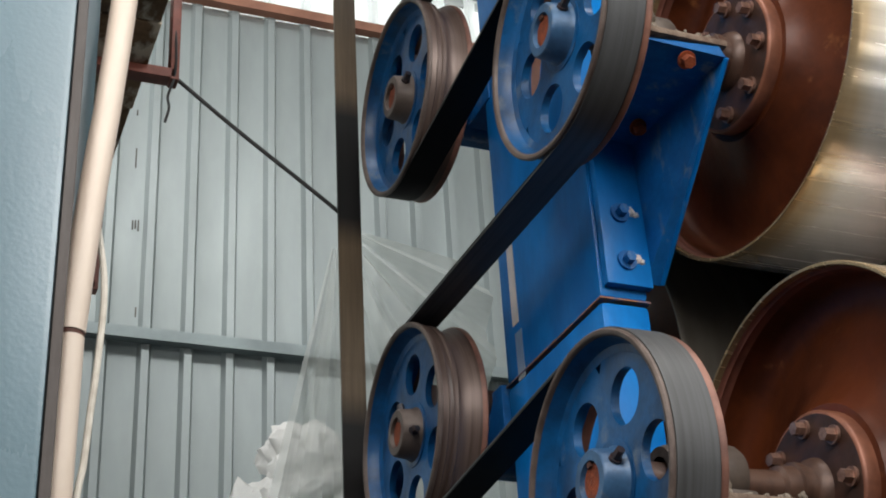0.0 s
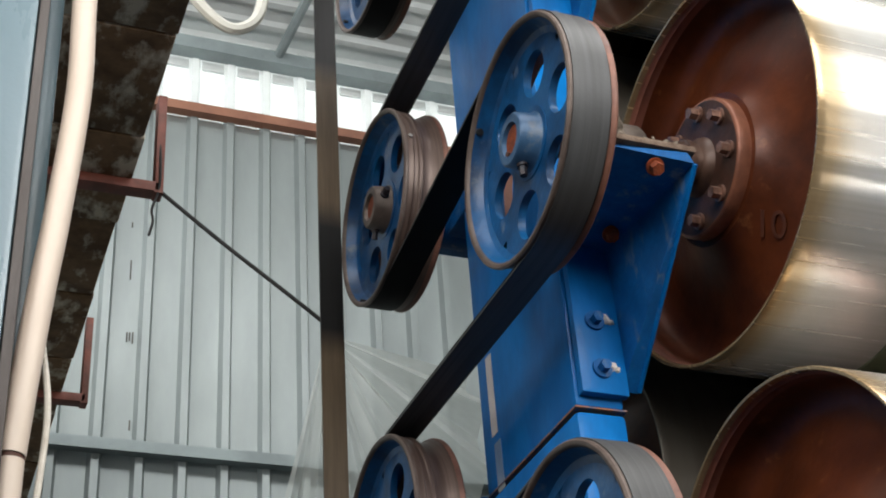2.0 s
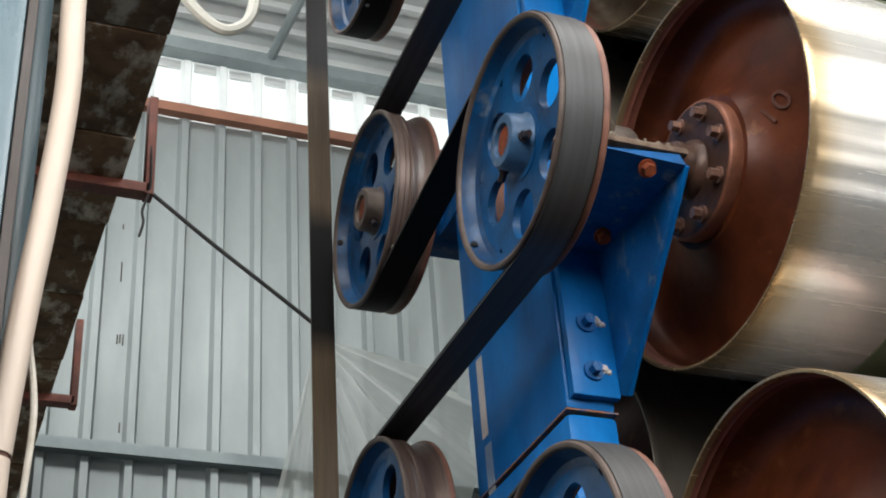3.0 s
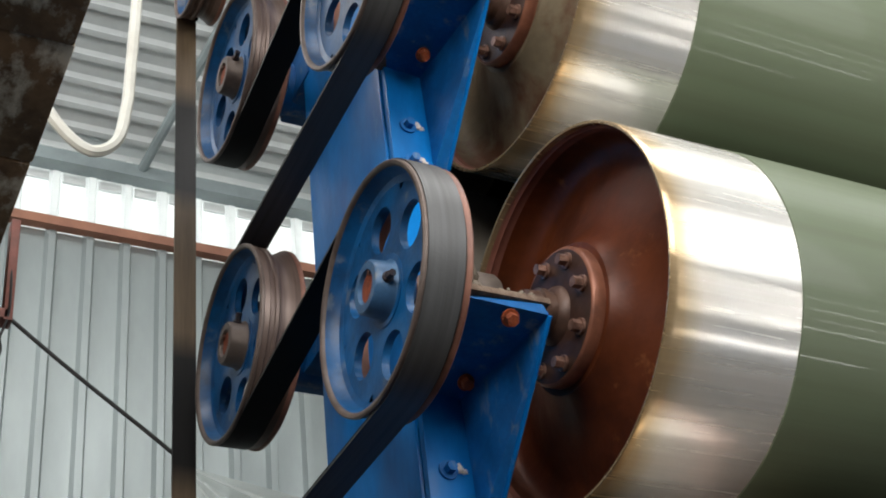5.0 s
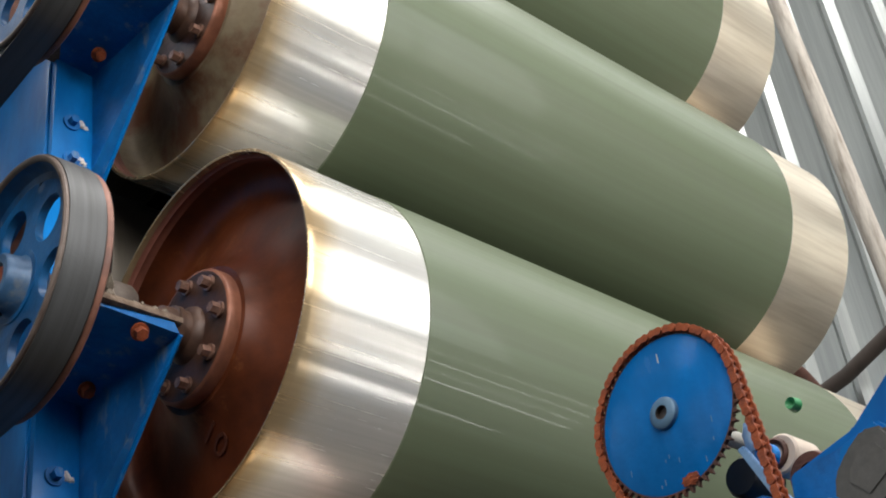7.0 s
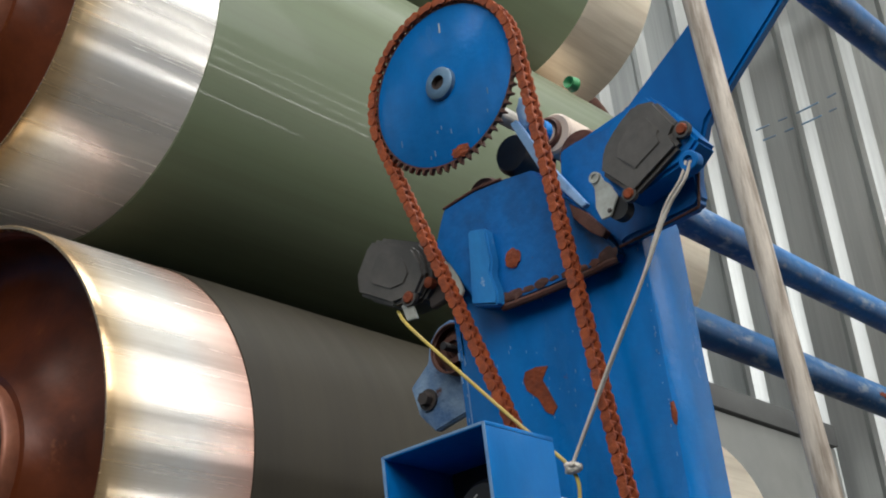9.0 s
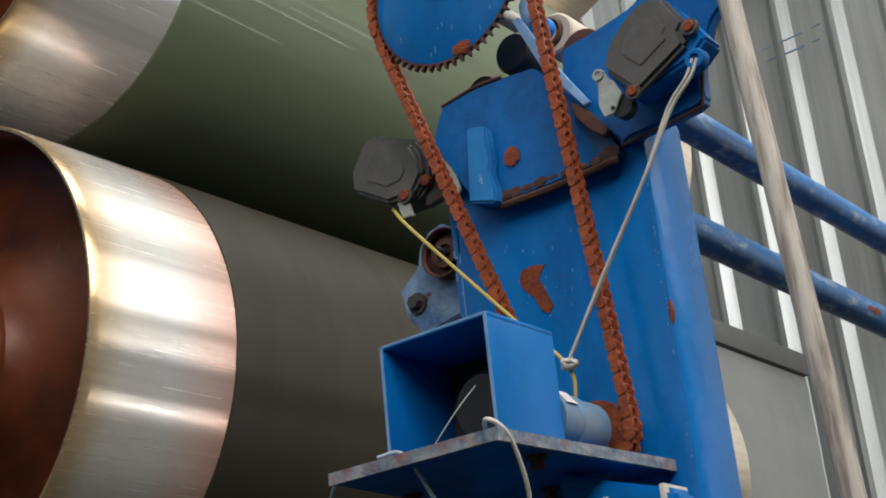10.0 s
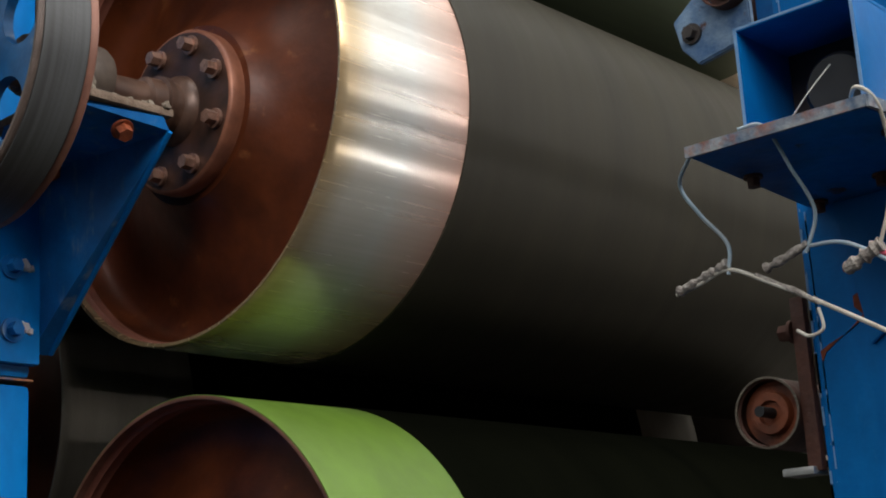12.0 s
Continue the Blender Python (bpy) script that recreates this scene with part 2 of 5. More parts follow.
def band_mat(name, stops):
    """Polished steel whose tint runs from the rim (x = 0) inwards: heat and wear stains of the bare end band."""
    m = mat(name, (0.7, 0.7, 0.7), 0.18, 0.62, None, (0.9, 40, 40), rough2=0.30)
    n, l = m.node_tree.nodes, m.node_tree.links
    tc = n.new("ShaderNodeTexCoord")
    sp = n.new("ShaderNodeSeparateXYZ")
    nz = n.new("ShaderNodeTexNoise")
    nz.inputs["Scale"].default_value, nz.inputs["Detail"].default_value = 7.0, 6
    ad = n.new("ShaderNodeMath")
    ad.operation = "MULTIPLY_ADD"
    ad.inputs[1].default_value, ad.inputs[2].default_value = 0.05, -0.025
    su = n.new("ShaderNodeMath")
    mu = n.new("ShaderNodeMath")
    mu.operation, mu.inputs[1].default_value = "MULTIPLY", 1 / 0.3
    rp = n.new("ShaderNodeValToRGB")
    while len(rp.color_ramp.elements) < len(stops):
        rp.color_ramp.elements.new(0.5)
    for e, (x, c) in zip(rp.color_ramp.elements, stops):
        e.position, e.color = x / 0.3, (*c, 1)
    # Streaks along x tint the steel in imitation of reflected lines.
    st = n.new("ShaderNodeTexNoise")
    st.inputs["Scale"].default_value, st.inputs["Detail"].default_value = 1.0, 5
    mp = n.new("ShaderNodeMapping")
    mp.inputs["Scale"].default_value = (1.6, 120, 120)
    mr = n.new("ShaderNodeMapRange")
    mr.inputs["From Min"].default_value, mr.inputs["From Max"].default_value = 0.3, 0.7
    mr.inputs["To Min"].default_value, mr.inputs["To Max"].default_value = 0.86, 1.04
    mx = n.new("ShaderNodeMix")
    mx.data_type, mx.blend_type = "RGBA", "MULTIPLY"
    mx.inputs["Factor"].default_value = 1.0
    l.new(tc.outputs["Object"], sp.inputs[0]), l.new(tc.outputs["Object"], nz.inputs["Vector"]), l.new(tc.outputs["Object"], mp.inputs["Vector"])
    l.new(nz.outputs["Fac"], ad.inputs[0]), l.new(sp.outputs[0], su.inputs[0]), l.new(ad.outputs[0], su.inputs[1])
    l.new(su.outputs[0], mu.inputs[0]), l.new(mu.outputs[0], rp.inputs["Fac"])
    l.new(mp.outputs[0], st.inputs["Vector"]), l.new(st.outputs["Fac"], mr.inputs["Value"])
    l.new(rp.outputs["Color"], mx.inputs["A"]), l.new(mr.outputs[0], mx.inputs["B"])
    l.new(mx.outputs["Result"], n["Principled BSDF"].inputs["Base Color"])
    ground(m, 0.7)
    return m


M_BAND = band_mat("heat_tinted_end_band", [(0.0, (0.440, 0.304, 0.160)), (0.03, (0.528, 0.400, 0.240)), (0.075, (0.720, 0.672, 0.592)), (0.13, (0.712, 0.692, 0.648)), (0.3, (0.712, 0.692, 0.648))])
M_BAND_PINK = band_mat("copper_tinted_end_band", [(0.0, (0.440, 0.304, 0.160)), (0.03, (0.528, 0.416, 0.272)), (0.07, (0.688, 0.640, 0.560)), (0.16, (0.712, 0.692, 0.648)), (0.22, (0.704, 0.560, 0.488)), (0.3, (0.608, 0.360, 0.280))])
# Lengthwise tone streaks stand in for lines reflected along the shell.
M_GREEN = mat("sage_green_ptfe_coating", (0.100, 0.124, 0.074), 0.34, 0, (0.086, 0.102, 0.060), (0.16, 26, 26), 0.7, rough2=0.44, spec=0.40)
M_GREEN.node_tree.nodes["Principled BSDF"].inputs["Coat Weight"].default_value = 0.14
M_GREEN.node_tree.nodes["Principled BSDF"].inputs["Coat Roughness"].default_value = 0.045
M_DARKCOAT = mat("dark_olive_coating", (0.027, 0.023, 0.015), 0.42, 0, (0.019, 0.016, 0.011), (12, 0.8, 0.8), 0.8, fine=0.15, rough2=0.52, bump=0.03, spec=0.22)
# Near-black coat puts the shade under and behind the front drums into colour.
M_SHADECOAT = mat("shade_black_coating", (0.003, 0.0033, 0.002), 0.75, 0, (0.002, 0.0023, 0.0015), (12, 0.8, 0.8), 0.8, fine=0.15, rough2=0.85, bump=0.03, spec=0.0)
M_LIME = mat("lime_green_coating", (0.105, 0.19, 0.020), 0.45, 0, (0.065, 0.11, 0.016), (5, 3, 3), 0.85, bump=0.03)
M_HEAD = mat("red_oxide_head", (0.120, 0.029, 0.009), 0.30, 0.1, (0.036, 0.009, 0.004), (4, 4, 4), 0.9, lo=0.42, hi=0.62, fine=0.3, bump=0.18, bump_scale=40,
             third=(0.27, 0.10, 0.035), t_scale=15.0, t_lo=0.62, t_hi=0.80, spec=0.3)
M_HEAD_TAN = mat("dusty_tan_head", (0.20, 0.155, 0.095), 0.42, 0.1, (0.10, 0.030, 0.010), (5, 5, 5), 0.95, lo=0.46, hi=0.60, fine=0.3, bump=0.18, bump_scale=40, spec=0.3)
M_FLANGE = mat("greasy_flange_steel", (0.065, 0.028, 0.018), 0.4, 0.2, (0.02, 0.012, 0.009), (16, 16, 16), 0.8, bump=0.2)
M_JOURNAL = mat("tan_oiled_steel", (0.10, 0.052, 0.034), 0.36, 0.3, (0.04, 0.02, 0.014), (22, 22, 22), 0.8, bump=0.1)
M_FLANGERIM = mat("worn_copper_brown_steel", (0.30, 0.115, 0.065), 0.34, 0.3, (0.14, 0.05, 0.03), (14, 14, 14), 0.8, bump=0.1)
M_RIMLIP = mat("dull_red_rim_lip", (0.24, 0.085, 0.055), 0.5, 0.1, (0.12, 0.04, 0.025), (9, 9, 9), 0.8, bump=0.15)
M_HOUSING = mat("greasy_bearing_iron", (0.10, 0.075, 0.058), 0.5, 0.2, (0.045, 0.032, 0.025), (25, 25, 25), 0.8, bump=0.2)
M_FIGURES = mat("faded_dark_figures", (0.065, 0.017, 0.008), 0.45, 0, (0.10, 0.028, 0.011), (40, 40, 40), 0.9, lo=0.4, hi=0.6)
M_DUST = mat("caked_grey_dust", (0.17, 0.12, 0.085), 0.85, 0, (0.08, 0.045, 0.03), (40, 40, 40), 0.85, bump=0.6, bump_scale=180)
M_BOLT = mat("worn_bolt_steel", (0.34, 0.20, 0.15), 0.3, 0.6, (0.13, 0.065, 0.045), (60, 60, 60), 0.8, bump=0.2, bump_scale=200)
M_FLUFF = mat("grease_and_lint", (0.20, 0.165, 0.125), 0.9, 0, (0.13, 0.10, 0.075), (60, 60, 60), 0.8, bump=0.8, bump_scale=300)
M_GALV = mat("galvanised_sheet", (0.32, 0.365, 0.368), 0.34, 0.35, (0.25, 0.288, 0.29), (1.6, 1.6, 0.5), 0.8, fine=0.12, bump=0.04, bump_scale=8)
M_EAST = mat("zinc_sheet", (0.43, 0.45, 0.44), 0.30, 0.75, (0.32, 0.335, 0.33), (30, 30, 0.6), 0.8, fine=0.2, bump=0.03, bump_scale=8)
M_TAPED = mat("dirty_fabric_tape", (0.46, 0.41, 0.36), 0.85, 0, (0.12, 0.10, 0.09), (130, 130, 130), 0.9, bump=0.8, bump_scale=400)
M_ROOF = mat("roof_sheet", (0.70, 0.74, 0.74), 0.42, 0.1, (0.56, 0.60, 0.61), (1.2, 1.2, 1.2), 0.8, fine=0.15, bump=0.04, bump_scale=8)
M_GIRT = mat("grey_painted_girt", (0.30, 0.36, 0.37), 0.5, 0.1, (0.20, 0.24, 0.25), (3, 3, 3), 0.8)
M_REDGIRT = mat("red_oxide_girt", (0.36, 0.17, 0.11), 0.6, 0, (0.22, 0.10, 0.07), (4, 4, 4), 0.8, bump=0.1)
M_REDSTEEL = mat("red_oxide_hanger", (0.20, 0.055, 0.035), 0.5, 0.1, (0.09, 0.03, 0.02), (12, 12, 12), 0.8, bump=0.2)
M_DUCT = mat("mottled_old_duct", (0.22, 0.125, 0.060), 0.75, 0, (0.080, 0.040, 0.016), (7, 7, 7), 0.85, lo=0.45, hi=0.6, fine=0.4, bump=0.5, bump_scale=25,
             third=(0.60, 0.52, 0.40), t_scale=(11, 6, 11), t_lo=0.50, t_hi=0.61)
M_COLUMN = mat("glossy_blue_grey_paint", (0.125, 0.190, 0.220), 0.2, 0, (0.100, 0.152, 0.178), (3, 3, 0.8), 0.8, bump=0.06, bump_scale=170, third=(0.30, 0.36, 0.38), t_scale=(60, 60, 25), t_lo=0.70, t_hi=0.76)
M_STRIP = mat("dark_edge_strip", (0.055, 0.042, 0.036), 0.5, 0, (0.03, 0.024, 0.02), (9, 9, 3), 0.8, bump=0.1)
M_CONDUIT = mat("cream_plastic_conduit", (0.62, 0.52, 0.43), 0.42, 0, (0.50, 0.39, 0.30), (9, 9, 3), 0.6, third=(0.36, 0.26, 0.17), t_scale=14.0, t_lo=0.70, t_hi=0.76)
M_HOSE = mat("translucent_white_hose", (0.66, 0.66, 0.60), 0.4, 0, (0.5, 0.48, 0.42), (6, 6, 6), 0.6)
M_WOOD = mat("weathered_pole_wood", (0.58, 0.52, 0.44), 0.6, 0, (0.20, 0.155, 0.115), (90, 90, 9), 0.9, lo=0.46, hi=0.62, fine=0.3, bump=0.25, bump_scale=60)
M_SWITCH = mat("charcoal_switch_housing", (0.062, 0.058, 0.052), 0.4, 0.1, (0.11, 0.10, 0.088), (22, 22, 22), 0.7, bump=0.12, fine=0.2)
M_STEEL = mat("zinc_plated_steel", (0.45, 0.44, 0.41), 0.35, 0.7, (0.3, 0.27, 0.23), (30, 30, 30), 0.7)
M_ZINC = mat("dull_zinc_plate", (0.42, 0.44, 0.40), 0.45, 0.3, (0.26, 0.25, 0.21), (60, 60, 60), 0.7)
M_BLADE = mat("pale_blue_gloss", (0.25, 0.40, 0.62), 0.25, 0, (0.10, 0.26, 0.5), (40, 40, 40), 0.7)
M_WHITE = mat("dirty_white_cable", (0.62, 0.58, 0.50), 0.55, 0, (0.42, 0.37, 0.30), (40, 40, 40), 0.7)
M_YELLOW = mat("yellow_cable", (0.55, 0.40, 0.07), 0.5, 0, (0.42, 0.33, 0.16), (50, 50, 50), 0.6)
M_PALEBLUE = mat("pale_blue_cable", (0.30, 0.42, 0.50), 0.45, 0, (0.42, 0.42, 0.42), (50, 50, 50), 0.6)
M_PINKWIRE = mat("pink_cable", (0.62, 0.09, 0.14), 0.45, 0, (0.50, 0.20, 0.20), (50, 50, 50), 0.5)
M_BLACK = mat("black_rubber", (0.011, 0.011, 0.011), 0.5, 0, (0.018, 0.016, 0.016), (20, 20, 20), 0.6)
M_TAPE = mat("paper_tape", (0.62, 0.55, 0.50), 0.6, 0, (0.40, 0.40, 0.45), (30, 30, 12), 0.7)
M_GREY = mat("grey_cover_sheet", (0.20, 0.205, 0.19), 0.45, 0.1, (0.15, 0.155, 0.148), (2, 2, 2), 0.8, bump=0.04)
# Unseen floor and closing walls are near-black to cut bounced light.
M_CONCRETE = mat("dimmed_concrete", (0.024, 0.021, 0.018), 0.8, 0, (0.015, 0.014, 0.012), (2, 2, 2), 0.8, fine=0.2, bump=0.2)
M_DIMWALL = mat("dimmed_wall_sheet", (0.055, 0.056, 0.054), 0.7, 0, (0.038, 0.039, 0.038), (1.5, 1.5, 1.5), 0.8, fine=0.15)
# Flange grey is set darker than the cover to stand for its shadow.
M_COVERLIP = mat("shadow_grey_flange", (0.085, 0.088, 0.085), 0.5, 0.1, (0.06, 0.06, 0.06), (3, 3, 3), 0.7)
M_BAG = mat("white_woven_bag", (0.72, 0.72, 0.70), 0.6, 0, (0.6, 0.6, 0.58), (12, 12, 12), 0.6, bump=0.3, bump_scale=30)
M_GREENCAP = mat("green_cap", (0.03, 0.25, 0.08), 0.4)
M_LUGBLUE = mat("worn_grey_blue_paint", (0.12, 0.21, 0.30), 0.35, 0.2, (0.05, 0.12, 0.22), (40, 40, 40), 0.8, bump=0.1)
M_GREYBLUE = mat("motor_grey_blue", (0.10, 0.20, 0.31), 0.4, 0.2, (0.24, 0.25, 0.26), (25, 25, 25), 0.6, bump=0.1)


def film_mat(name, tint, fac):
    """Thin plastic film or daylight sheet: part lets light straight through, part scatters it."""
    m = bpy.data.materials.new(name)
    m.use_nodes = True
    n, l = m.node_tree.nodes, m.node_tree.links
    n.remove(n["Principled BSDF"])
    tr, df, tl, gl = n.new("ShaderNodeBsdfTransparent"), n.new("ShaderNodeBsdfDiffuse"), n.new("ShaderNodeBsdfTranslucent"), n.new("ShaderNodeBsdfGlossy")
    for b in (df, tl):
        b.inputs["Color"].default_value = (*tint, 1)
    gl.inputs["Roughness"].default_value = 0.3
    a, b, c = n.new("ShaderNodeMixShader"), n.new("ShaderNodeMixShader"), n.new("ShaderNodeMixShader")
    a.inputs[0].default_value, b.inputs[0].default_value = 0.55, 0.12
    l.new(df.outputs[0], a.inputs[1]), l.new(tl.outputs[0], a.inputs[2])
    l.new(a.outputs[0], b.inputs[1]), l.new(gl.outputs[0], b.inputs[2])
    nz = n.new("ShaderNodeTexNoise")
    nz.inputs["Scale"].default_value = 6
    mr = n.new("ShaderNodeMapRange")
    mr.inputs["To Min"].default_value, mr.inputs["To Max"].default_value = fac - 0.12, fac + 0.12
    l.new(nz.outputs["Fac"], mr.inputs["Value"]), l.new(mr.outputs[0], c.inputs[0])
    l.new(tr.outputs[0], c.inputs[1]), l.new(b.outputs[0], c.inputs[2])
    l.new(c.outputs[0], n["Material Output"].inputs["Surface"])
    return m


M_FILM = film_mat("clear_plastic_film", (0.80, 0.84, 0.80), 0.5)
M_DAYLIGHT = film_mat("milky_daylight_sheet", (0.72, 0.75, 0.75), 0.92)

# ================= mesh helpers =================
ZA = 3.15                                   # height of the second cylinder's axis
STEP = 0.885                                # pitch of the cylinder stack
R_DRUM, DRUM_LEN = 0.40, 2.05
X_PULLEY, R_PULLEY = -0.417, 0.245
OMEGA = 66.0                                # degrees per second


def smooth(me, angle=40):
    me.polygons.foreach_set("use_smooth", [True] * len(me.polygons))
    me.set_sharp_from_angle(angle=radians(angle))


def part(name, bm, material, parent=None, label="", kind="", at=None, flat=False):
    me = bpy.data.meshes.new(name)
    bm.normal_update()
    bm.to_mesh(me)
    bm.free()
    me.materials.append(material)
    if not flat:
        smooth(me)
    ob = new(name, me)
    if parent:
        ob.parent = parent
    if at is not None:
        ob.matrix_basis = at
    return tagged(ob, label, kind=kind)


def share(name, ob, parent, at):
    """One more object on the same mesh."""
    o = new(name, ob.data)
    o.parent, o.matrix_basis = parent, at
    return o


def thing(name, label, category, at=None, group="", kind=""):
    ob = new(name)
    ob.empty_display_size = 0.05
    if at is not None:
        ob.matrix_basis = at
    return tagged(ob, label, category, group, kind)


def box(x0, x1, y0, y1, z0, z1, bevel=0.0, bm=None):
    own = bmesh.new()
    m = Matrix.LocRotScale(((x0 + x1) / 2, (y0 + y1) / 2, (z0 + z1) / 2), None, (abs(x1 - x0), abs(y1 - y0), abs(z1 - z0)))
    bmesh.ops.create_cube(own, size=1, matrix=m)
    if bevel:
        bmesh.ops.bevel(own, geom=own.edges[:], offset=bevel, segments=2, profile=0.6, affect="EDGES", clamp_overlap=True)
    return join(bm, own)


def join(bm, own):
    if bm is None:
        return own
    me = bpy.data.meshes.new("tmp")
    own.to_mesh(me)
    own.free()
    bm.from_mesh(me)
    bpy.data.meshes.remove(me)
    return bm


def lathe(profile, n=48, closed=False, bm=None):
    """Turns (x, radius) points about the x axis."""
    own = bmesh.new()
    rings = []
    for x, r in profile:
        if r < 1e-5:
            rings.append([own.verts.new((x, 0, 0))])
        else:
            rings.append([own.verts.new((x, r * math.cos(2 * math.pi * i / n), r * math.sin(2 * math.pi * i / n))) for i in range(n)])
    pairs = list(zip(rings, rings[1:])) + ([(rings[-1], rings[0])] if closed else [])
    for a, b in pairs:
        for i in range(n):
            j = (i + 1) % n
            if len(a) == 1 and len(b) == 1:
                continue
            if len(a) == 1:
                own.faces.new((a[0], b[j], b[i]))
            elif len(b) == 1:
                own.faces.new((a[i], a[j], b[0]))
            else:
                own.faces.new((a[i], a[j], b[j], b[i]))
    bmesh.ops.recalc_face_normals(own, faces=own.faces[:])
    return join(bm, own)


def slab(points, axis, a, b, bevel=0.0, bm=None):
    """A plate: a polygon given in the two other axes, from a to b along 'axis' (0 x, 1 y, 2 z)."""
    own = bmesh.new()

    def put(u, v, w):
        return ((w, u, v), (u, w, v), (u, v, w))[axis]
    lo = [own.verts.new(put(u, v, a)) for u, v in points]
    hi = [own.verts.new(put(u, v, b)) for u, v in points]
    own.faces.new(lo)
    own.faces.new(hi[::-1])
    for i in range(len(points)):
        j = (i + 1) % len(points)
        own.faces.new((lo[i], hi[i], hi[j], lo[j]))
    bmesh.ops.recalc_face_normals(own, faces=own.faces[:])
    if bevel:
        bmesh.ops.bevel(own, geom=own.edges[:], offset=bevel, segments=2, affect="EDGES", clamp_overlap=True)
    return join(bm, own)


def spline(points, steps=8):
    """A smooth way through the points."""
    p = [Vector(q) for q in points]
    p = [2 * p[0] - p[1]] + p + [2 * p[-1] - p[-2]]
    out = []
    for i in range(1, len(p) - 2):
        for k in range(steps):
            t = k / steps
            a, b, c, d = p[i - 1:i + 3]
            out.append(0.5 * (2 * b + (c - a) * t + (2 * a - 5 * b + 4 * c - d) * t * t + (3 * b - a - 3 * c + d) * t ** 3))
    return out + [p[-2]]


def tube(points, r, n=10, bm=None, radii=None, caps=True):
    own = bmesh.new()
    pts = [Vector(q) for q in points]
    rings, side = [], None
    for i, q in enumerate(pts):
        d = (pts[min(i + 1, len(pts) - 1)] - pts[max(i - 1, 0)]).normalized()
        if side is None:
            side = d.orthogonal().normalized()
        side = (side - d * side.dot(d)).normalized()
        up = d.cross(side)
        rr = radii[i] if radii else r
        rings.append([own.verts.new(q + rr * (side * math.cos(2 * math.pi * k / n) + up * math.sin(2 * math.pi * k / n))) for k in range(n)])
    for a, b in zip(rings, rings[1:]):
        for k in range(n):
            own.faces.new((a[k], a[(k + 1) % n], b[(k + 1) % n], b[k]))
    if caps:
        own.faces.new(rings[0][::-1])
        own.faces.new(rings[-1])
    bmesh.ops.recalc_face_normals(own, faces=own.faces[:])
    return join(bm, own)


def hex_bolt(r, h, washer=1.35):
    """Hexagon head with a washer, along -x from the origin."""
    bm = lathe([(0, 0), (0, r * washer), (-h * 0.25, r * washer), (-h * 0.25, 0)], 16)
    own = bmesh.new()
    bmesh.ops.create_cone(own, cap_ends=True, segments=6, radius1=r, radius2=r * 0.95, depth=h * 0.75, matrix=Matrix.Translation((-h * 0.62, 0, 0)) @ Matrix.Rotation(-math.pi / 2, 4, "Y"))
    return join(bm, own)


def lump(r, seed, squash=(1, 1, 1), rough=0.5, sub=3):
    rng = random.Random(seed)
    o = Vector((rng.random() * 9, rng.random() * 9, rng.random() * 9))
    bm = bmesh.new()
    bmesh.ops.create_icosphere(bm, subdivisions=sub, radius=1)
    for v in bm.verts:
        k = 1 + rough * noise.noise(v.co * 2.1 + o) + rough * 0.5 * noise.noise(v.co * 5.3 + o)
        v.co = Vector((v.co.x * squash[0], v.co.y * squash[1], v.co.z * squash[2])) * r * k
    return bm


def facing(direction, at):
    """Pose that turns -x onto the direction."""
    d = Vector(direction).normalized()
    return Matrix.Translation(at) @ Vector((-1, 0, 0)).rotation_difference(d).to_matrix().to_4x4()


# ================= building =================
def ribbed_sheet(u0, u1, pitch, height, v0, v1, thick=0.004, flank=0.015, crest=0.034):
    """Trapezoid-ribbed sheet: ribs along z, width along x, ribs bulge to -y."""
    prof, u = [], u0
    while u < u1:
        prof += [(u, 0), (u + pitch - 2 * flank - crest, 0), (u + pitch - flank - crest, -height), (u + pitch - flank, -height), (u + pitch, 0)]
        u += pitch
    bm = bmesh.new()
    front = [(bm.verts.new((a, b, v0)), bm.verts.new((a, b, v1))) for a, b in prof]
    back = [(bm.verts.new((a, b + thick, v0)), bm.verts.new((a, b + thick, v1))) for a, b in prof]
    for i in range(len(prof) - 1):
        if (Vector(prof[i]) - Vector(prof[i + 1])).length < 1e-6:
            continue
        bm.faces.new((front[i][0], front[i + 1][0], front[i + 1][1], front[i][1]))
        bm.faces.new((back[i][0], back[i][1], back[i + 1][1], back[i + 1][0]))
    bmesh.ops.remove_doubles(bm, verts=bm.verts[:], dist=1e-5)
    return bm


WALL_Y, WALL_X, EAVE_Z = 4.0, 3.5, 6.66
structure = []
floor = part("floor", box(-6.5, 4.5, -5, 5, -0.2, 0.0), M_CONCRETE, label="unseen concrete shop floor, darkened to cut bounce", kind="structure", flat=True)
north = part("wall_north", ribbed_sheet(-5.576, 3.5, 0.192, 0.036, 0.0, 6.25), M_GALV, label="ribbed galvanised sheet wall", kind="structure", at=pose(0, WALL_Y, 0))
strip = part("daylight_strip", ribbed_sheet(-5.576, 3.5, 0.192, 0.036, 6.252, 6.80), M_DAYLIGHT, label="milky ribbed daylight sheet under the eave", kind="structure", at=pose(0, WALL_Y, 0))
east = part("wall_east", ribbed_sheet(-WALL_Y, 4.3, 0.21, 0.040, 0.0, 9.2, flank=0.031, crest=0.020), M_EAST, label="ribbed galvanised sheet end wall", kind="structure", at=pose(WALL_X, 0, 0, 0, 0, -90))
west = part("wall_west", box(-5.72, -5.6, 1.3, WALL_Y, 0, 8.2), M_DIMWALL, label="plain unseen end wall, darkened to cut bounce", kind="structure", flat=True)
part("wall_west_south", box(-5.72, -5.6, -4.2, -2.9, 0, 8.2), M_DIMWALL, label="unseen wall beside the added opening, darkened to cut bounce", kind="structure", flat=True)
